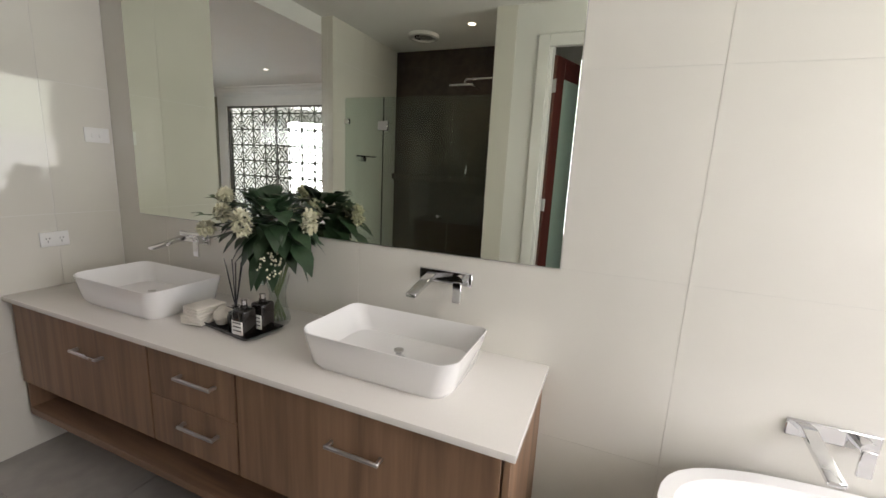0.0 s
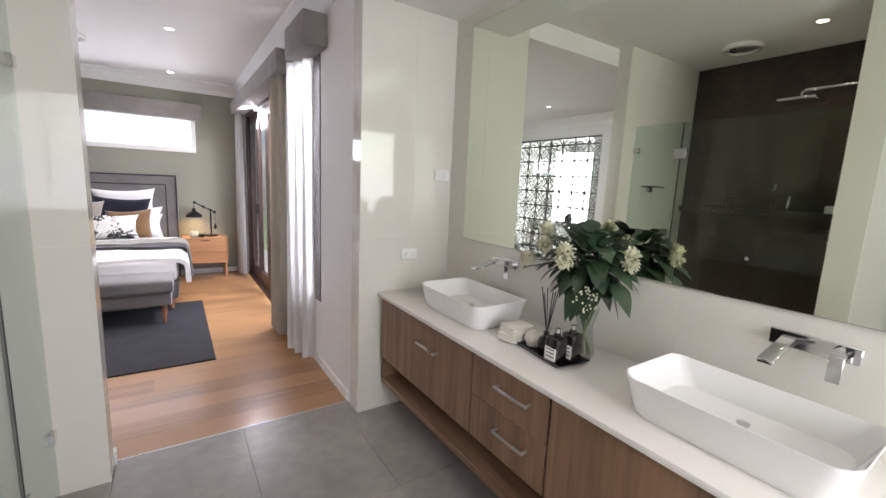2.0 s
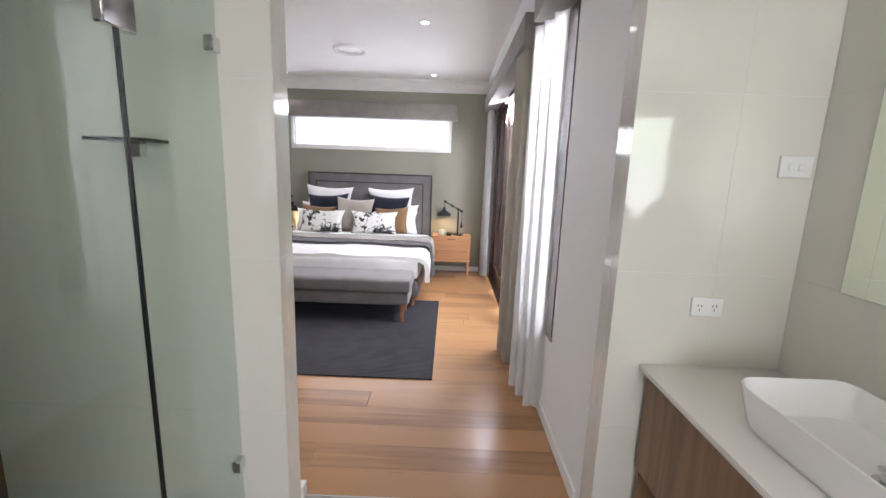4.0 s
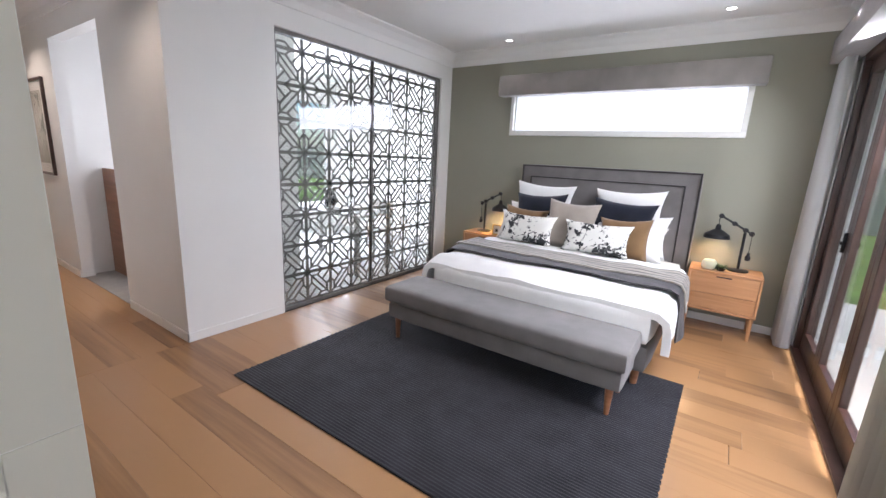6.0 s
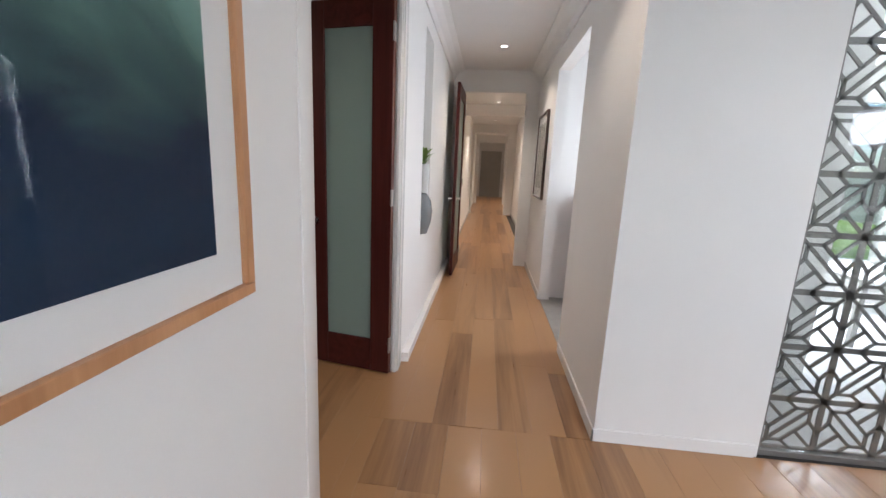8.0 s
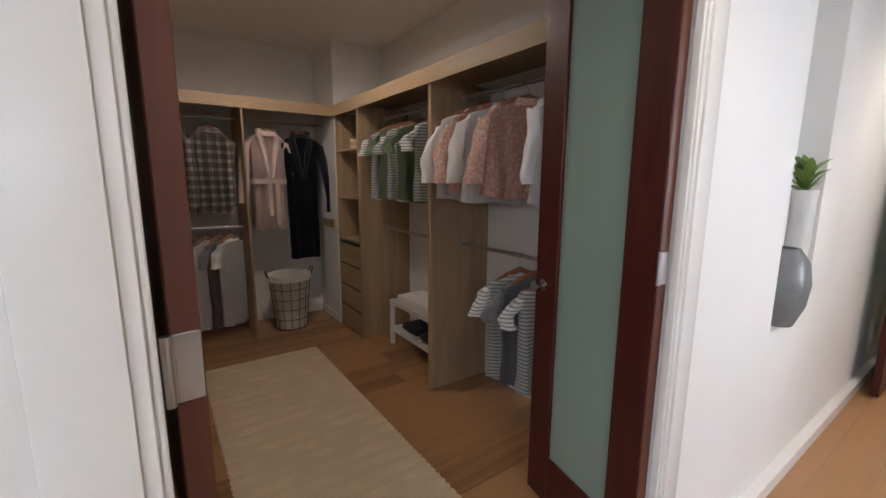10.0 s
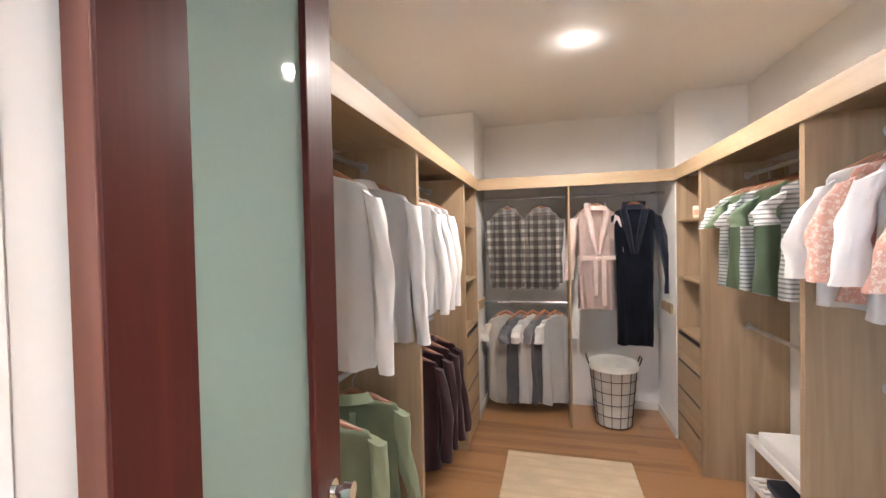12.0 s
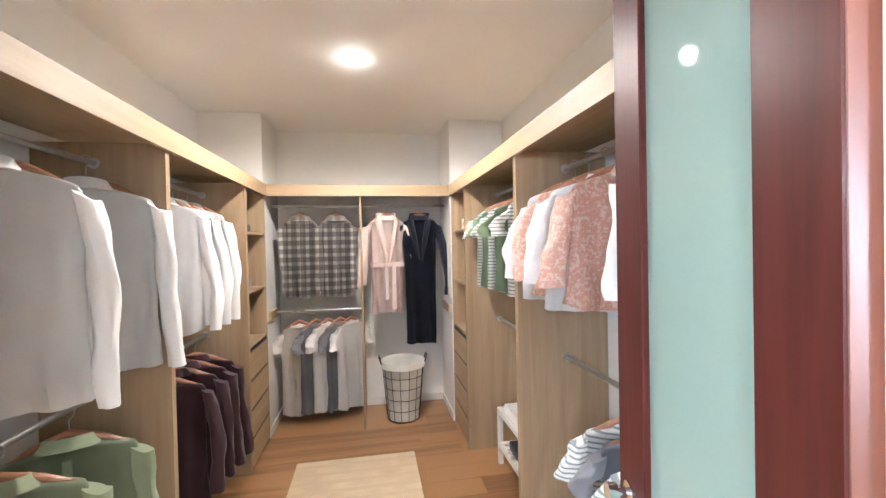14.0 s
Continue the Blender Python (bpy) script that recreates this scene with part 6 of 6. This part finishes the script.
    if name == "bathrobe":
        zb = top - 0.5 * 0.86
        for s in (-1, 1):
            put("lapel", tube([(s * 0.03, -face * 0.045, top + 0.02), (s * 0.075, 0, top + 0.012), (s * 0.085, face * 0.045, top - 0.05), (s * 0.055, face * 0.056, top - 0.2), (s * 0.012, face * 0.062, zb)], (0.020, 0.026, 0.030, 0.028, 0.014), seg=10), body)
    elif collar:
        put("placket", box((-0.014, face * 0.040, top - long * 0.94), (0.014, face * 0.052, top - 0.06), 0.002), body)
    bm = bmesh.new()
    tube([(-hw * 0.86, 0, -0.165), (-hw * 0.45, 0, -0.115), (0, 0, -0.082), (hw * 0.45, 0, -0.115), (hw * 0.86, 0, -0.165)], (0.012, 0.015, 0.018, 0.015, 0.012), bm, 10)
    put("hanger", bm, HANGW, "wooden hanger")
    put("hook", tube([(0, 0, -0.085), (0, 0, -0.03), (0.012, 0, -0.018), (0.018, 0, -0.002), (0.013, 0, 0.012), (0, 0, 0.017), (-0.014, 0, 0.010)], 0.0022, seg=6), STEEL)
    return th


U, L_ = 2.03, 1.04
# long white shirts, wall beside the first leaf
for k, y in enumerate((1.52, 1.06)):
    garment(CXL - 0.02, y, U, 200 - 3 * k, WHITE_C, "long-sleeved white shirt on a wooden hanger", 0.46, 0.78, 0.70, 1.08, 0.052, seed=k, arm_out=0.055)
for k, y in enumerate((0.44, 0.26, 0.06)):
    garment(CXL, y, U, 200 - 4 * k, WHITE_C, "white shirt on a wooden hanger", 0.42, 0.77, 0.66, 1.0, 0.05, seed=k + 4)
for k, y in enumerate((1.50, 1.20)):
    garment(CXL - 0.02, y, L_, 206 - 4 * k, SAGE, "sage green polo shirt on a wooden hanger", 0.42, 0.60, 0.55, 1.0, 0.05, seed=k + 8, category="polo shirt")
for k, y in enumerate((0.54, 0.36, 0.20, 0.04)):
    garment(CXL - 0.01, y, L_, 204 - 3 * k, MAROON, "dark maroon jumper on a wooden hanger", 0.46, 0.74, 0.6, 1.05, 0.055, seed=k + 12, category="jumper")
# tops and blouses opposite
for k, (y, mt) in enumerate(((0.00, STRIPE), (0.14, DSAGE), (0.30, STRIPE), (0.46, DSAGE), (0.72, STRIPE))):
    garment(CXR + 0.02, y, U, -24 + 2 * k, mt, "striped short-sleeved cotton top on a wooden hanger" if mt is STRIPE else "sage green short-sleeved top on a wooden hanger", 0.40, 0.61, 0.14, 1.04, 0.075, seed=k + 20, collar=False, category="top", arm_out=0.05)
for k, (y, mt) in enumerate(((1.12, WHITE_C), (1.25, CORAL), (1.38, WHITE_C), (1.57, CORAL), (1.92, WHITE_C))):
    garment(CXR + 0.02, y, U, -26 + 2 * k, mt, "white blouse with wide sleeves" if mt is WHITE_C else "coral floral print blouse on a hanger", 0.46, 0.58 if mt is WHITE_C else 0.54, 0.36, 1.16, 0.085 if k < 4 else 0.06, seed=k + 30, category="blouse", arm_out=0.07 if k < 4 else 0.02)
for k, (y, mt) in enumerate(((1.54, STRIPE), (1.66, GREYT), (1.80, STRIPE))):
    garment(CXR + 0.0, y, L_, -26, mt, "short-sleeved striped cotton top on a hanger" if mt is STRIPE else "grey t-shirt on a wooden hanger", 0.40, 0.66, 0.16, 1.0, 0.07, seed=k + 40, collar=False, category="top")
# alcove
for k, x in enumerate((-2.45, -2.77)):
    garment(x, -1.0, U, 6 + 4 * k, PLAID, "brown and grey plaid flannel shirt", 0.29, 0.75, 0.60, 1.06, 0.05, seed=k + 50, arm_out=-0.005)
for k, (x, mt) in enumerate(((-2.42, OFFW), (-2.56, GREYT), (-2.67, WHITE_C), (-2.78, GREYT), (-2.88, WHITE_C))):
    garment(x, -1.0 - 0.02 * k, L_, 10 if k == 0 else 40, mt, "plain cotton t-shirt on a wooden hanger", 0.32, 0.84, 0.16, 1.02, 0.07, seed=k + 60, collar=False, category="t-shirt", name="hanging_tshirt", arm_out=0.03)
garment(-3.24, -0.98, U, 12, PINK, "blush pink towelling bathrobe tied at the waist", 0.33, 0.92, 0.56, 0.95, 0.075, seed=70, name="bathrobe", category="bathrobe", belt=0.5, arm_out=0.07)
garment(-3.56, -1.0, U, -6, NAVYR, "dark navy towelling bathrobe on a hanger", 0.33, 1.24, 0.68, 0.86, 0.075, seed=71, name="bathrobe", category="bathrobe", arm_out=0.10)

# laundry basket
bk = thing("laundry_basket", (-3.365, -0.93, 0), "white cloth-lined black wire laundry basket", "basket")
CB = (-3.365, -0.93)
part("liner", lathe([(0, 0.015), (0.145, 0.015), (0.195, 0.545), (0.205, 0.555), (0.208, 0.50), (0.202, 0.50), (0.188, 0.53), (0.14, 0.03), (0, 0.03)], (*CB, 0), seg=36), cloth("basket_liner", (0.74, 0.72, 0.66), 0.08, 250), bk)
for k in range(14):
    a = k * 2 * math.pi / 14
    part("wire", tube([(CB[0] + 0.149 * math.cos(a), CB[1] + 0.149 * math.sin(a), 0.004), (CB[0] + 0.199 * math.cos(a), CB[1] + 0.199 * math.sin(a), 0.535)], 0.003, seg=6), BLACKM, bk)
for j in range(6):
    z = 0.006 + j * 0.103
    r = 0.150 + 0.05 * z / 0.535
    part("hoop", tube([(CB[0] + r * math.cos(a), CB[1] + r * math.sin(a), z) for a in [q * 2 * math.pi / 36 for q in range(37)]], 0.003, seg=6, cap=False), BLACKM, bk)
for s in (-1, 1):
    part("handle", tube([(CB[0] + s * 0.205, CB[1] - 0.04, 0.53), (CB[0] + s * 0.225, CB[1] - 0.035, 0.60), (CB[0] + s * 0.228, CB[1] + 0.035, 0.60), (CB[0] + s * 0.205, CB[1] + 0.04, 0.53)], 0.006, seg=8), BLACKM, bk)

bm = ripple(-3.39, -2.505, -0.25, 1.95, 0.011, 110)
solo("runner_mat", bm, MATJ, "natural jute runner mat on the timber floor", "mat")
rk = thing("shoe_rack", (-4.15, 0.45, 0), "white slatted shoe bench with folded linen on top", "shoe rack")
X0, X1 = -4.31, -3.99
for x in (X0 + 0.02, X1 - 0.02):
    for y in (0.05, 0.90):
        part("leg", box((x - 0.018, y - 0.018, 0), (x + 0.018, y + 0.018, 0.42), 0.003), TRIM, rk)
part("rail", boxes(((X1 - 0.035, 0.068, 0.38), (X1 - 0.005, 0.882, 0.418)), ((X0 + 0.005, 0.068, 0.38), (X0 + 0.035, 0.882, 0.418)), ((X0 + 0.038, 0.035, 0.38), (X1 - 0.038, 0.065, 0.418)), ((X1 - 0.035, 0.068, 0.13), (X1 - 0.005, 0.882, 0.165))), TRIM, rk)
for k in range(12):
    part("slat", box((X0 + 0.01, 0.085 + k * 0.067, 0.165), (X1 - 0.006, 0.115 + k * 0.067, 0.18), 0.002), TRIM, rk)
part("seat", box((X0 + 0.036, 0.068, 0.39), (X1 - 0.036, 0.882, 0.41)), TRIM, rk)
solo("folded_linen", soft((-4.28, 0.14, 0.418), (-4.01, 0.80, 0.49), 6, wrinkle=0.008, freq=9), LINEN, "folded white linen on the shoe bench", "linen")
for k in range(2):
    solo("folded_jumper", soft((-4.26, 0.2 + 0.3 * k, 0.182), (-4.02, 0.46 + 0.3 * k, 0.24), 5, wrinkle=0.006, freq=9), NAVY, "folded dark jumper on the lower rack", "jumper")
cj = thing("candle_jar", (-3.90, -0.47, 1.773), "small glass candle jar with orange label on a shelf", "candle")
part("jar", lathe([(0, 0), (0.034, 0), (0.034, 0.085), (0.03, 0.09), (0, 0.088)], (-3.90, -0.47, 1.773)), PETAL, cj)
part("label", lathe([(0.0348, 0.025), (0.0352, 0.026), (0.0352, 0.062), (0.0348, 0.063)], (-3.90, -0.47, 1.773)), CORAL, cj, "orange label")
for z, s in ((1.773, 1), (1.328, 1)):
    solo("folded_jumper", soft((-2.12, -0.62, z), (-1.86, -0.32, z + 0.07), 5, wrinkle=0.006, freq=9), (NAVY, GREYT)[z < 1.5], "folded dark jumper on a tower shelf", "jumper")


# ---------------------------------------------------------------- outside
GRASS = paint("lawn", (0.13, 0.22, 0.045), 0.9, var=0.35, scale=2, fine=90, bump=0.6)
PAVE = paint("pale_paving", (0.66, 0.64, 0.60), 0.7, var=0.1, scale=2)
POOL = paint("pool_cover_blue", (0.24, 0.52, 0.70), 0.12, var=0.1, scale=3)
HEDGE = paint("hedge_leaf", (0.15, 0.23, 0.045), 0.55, var=0.45, scale=6)
BARK = paint("bark", (0.16, 0.12, 0.09), 0.9, var=0.3, bump=0.4)
RENDERW = paint("rendered_fence", (0.52, 0.50, 0.46), 0.8, var=0.08)
structure("ground", box((-600, -600, -0.5), (600, 600, -0.2)), GRASS, "flat lawn that runs to the horizon", "ground")
structure("pavement_terrace", box((1.0, 2.0, -0.2), (3.4, 9.5, -0.05), 0.004), PAVE, "pale paved terrace outside the folding doors", "paving")
structure("water_pool", box((3.4, 3.5, -0.2), (5.2, 12, -0.07), 0.004), POOL, "blue pool beyond the terrace", "pool")
structure("wall_fence", boxes(((14, -15, -0.2), (14.2, 30, 1.7)), ((-40, 20, -0.2), (14, 20.2, 1.8)), ((-33.8, -12, -0.2), (14, -11.8, 1.8)), ((-34, -12, -0.2), (-33.8, 20, 1.8))), RENDERW, "rendered garden fence", "fence")
structure("roof_eave", boxes(((1.0, -3.0, 2.55), (1.75, 8.6, 2.72)), ((-7.5, 7.47, 2.92), (1.75, 8.9, 3.0)), ((-23.4, -3.0, 2.93), (1.75, 7.47, 3.0)), bevel=0.01), TRIM, "white eave and flat roof over the house", "roof")


def shrub(x, y, rx, ry, h, n, seed):
    r = random.Random(seed)
    t = thing("garden_shrub", (x, y, -0.2), "dense leafy green garden shrub beside the pool", "shrub", "garden shrubs")
    part("stems", tube([(x, y, -0.2), (x, y, h * 0.5)], (0.05, 0.02), seg=7), BARK, t)
    bm = bmesh.new()
    for k in range(n):
        a, q = r.uniform(0, 6.283), r.uniform(0, 1) ** 0.4
        z = r.uniform(0.02, 1)
        w = math.sqrt(max(0.05, 1 - (z - 0.35) ** 2 * 1.6)) * r.uniform(0.8, 1.12)
        p = Vector((x + rx * q * w * math.cos(a), y + ry * q * w * math.sin(a), -0.15 + h * z))
        leaf_into(bm, p, (math.cos(a), math.sin(a), r.uniform(-0.4, 0.8)), r.uniform(0.12, 0.24), r.uniform(0.05, 0.1))
    part("crown", bm, HEDGE, t)


for k, (x, y) in enumerate(((7.0, 8.5), (7.5, 10.5), (7.0, 12.6), (8.0, 6.4), (7.6, 15.0), (9.0, 18.0))):
    shrub(x, y, 1.1, 1.3, 1.5 + 0.35 * (k % 3), 700, k)


def tree(x, y, h, seed):
    r = random.Random(seed)
    t = thing("garden_tree", (x, y, -0.2), "tall leafy garden tree with slender trunk", "tree", "garden trees")
    bm = tube([(x, y, -0.2), (x + 0.1, y, h * 0.3), (x - 0.1, y + 0.1, h * 0.55), (x, y, h * 0.85)], (0.16, 0.13, 0.09, 0.03))
    tips = []
    for k in range(12):
        a, z = r.uniform(0, 6.283), r.uniform(0.3, 0.75) * h
        e = Vector((x + math.cos(a) * h * 0.25, y + math.sin(a) * h * 0.25, z + h * r.uniform(0.08, 0.25)))
        tube([(x, y, z), ((x + e.x) / 2, (y + e.y) / 2, z + 0.1 * h), e], (0.06, 0.04, 0.012), bm, 6)
        tips.append(e)
    part("trunk", bm, BARK, t)
    bm = bmesh.new()
    for e in tips + [Vector((x, y, h * 0.9))]:
        for k in range(90):
            d = Vector((r.gauss(0, 1), r.gauss(0, 1), r.gauss(0, 0.8)))
            leaf_into(bm, e + d * h * 0.075, d, r.uniform(0.15, 0.3), r.uniform(0.06, 0.12))
    part("crown", bm, HEDGE, t)


for k, (x, y, h) in enumerate(((10.5, 9.5, 5.5), (11, 14, 6.5), (10, 5, 5), (11.5, 19, 7), (-1, 16, 6), (-10.5, 8, 6), (-10, 12, 5.5), (1.5, -8, 5), (-2, -9, 6))):
    tree(x, y, h, 40 + k)


# ---------------------------------------------------------------- floor pieces
def lay(owner, x0, x1, y0, y1, wide, long, seed, material, name="floorboard"):
    """Boards along x with staggered ends; alike boards share a mesh."""
    r, meshes = random.Random(seed), {}
    y = y0
    while y < y1 - 0.01:
        w = min(wide, y1 - y)
        x = x0 - r.uniform(0, long * 0.8)
        while x < x1 - 0.01:
            a, b = max(x, x0), min(x + long, x1)
            if b - a > 0.03:
                key = (round(b - a, 2), round(w, 3))
                if key not in meshes:
                    meshes[key] = finish(box((-key[0] / 2 + 0.0004, -w / 2 + 0.0003, -0.016), (key[0] / 2 - 0.0004, w / 2 - 0.0003, 0), 0.0006), material, name, False)
                o = new(name, meshes[key])
                o.parent = owner
                o.location = Vector(((a + b) / 2, y + w / 2, 0)) - BASE[owner.name]
            x += long
        y += wide


TF = setting("floor_timber")
lay(TF, -3.1, EX + 0.1, 2.715, 7.33, 0.187, 2.1, 2, BOARD)
lay(TF, -3.1, -0.45, 2.62, 2.715, 0.095, 2.1, 9, BOARD)
lay(TF, -14.3, -3.1, 2.62, 3.9, 0.187, 2.1, 3, BOARD)
lay(TF, -23.0, -14.3, 2.69, 4.05, 0.187, 4.2, 4, BOARD)
lay(TF, RR, RL, -1.3, 2.62, 0.187, 2.1, 5, BOARD)
FB = setting("floor_bath")
for i, x in enumerate((-1.64, -1.04, -0.44, 0.16, 0.76, 1.36)):
    for j in range(5):
        y0 = 2.715 - 0.9 * (j + 1)
        x1, y1 = min(x + 0.6, 1.47), y0 + 0.9
        part("tile", box((x + 0.001, max(y0, -2.06) + 0.001, -0.012), (x1 - 0.001, y1 - 0.001, 0), 0.001), TILE_F, FB, smooth=False)
structure("trim_threshold", box((-0.44, 2.709, -0.01), (EX, 2.719, 0.002), 0.0005), STEEL, "thin metal strip between tiles and boards", "threshold")
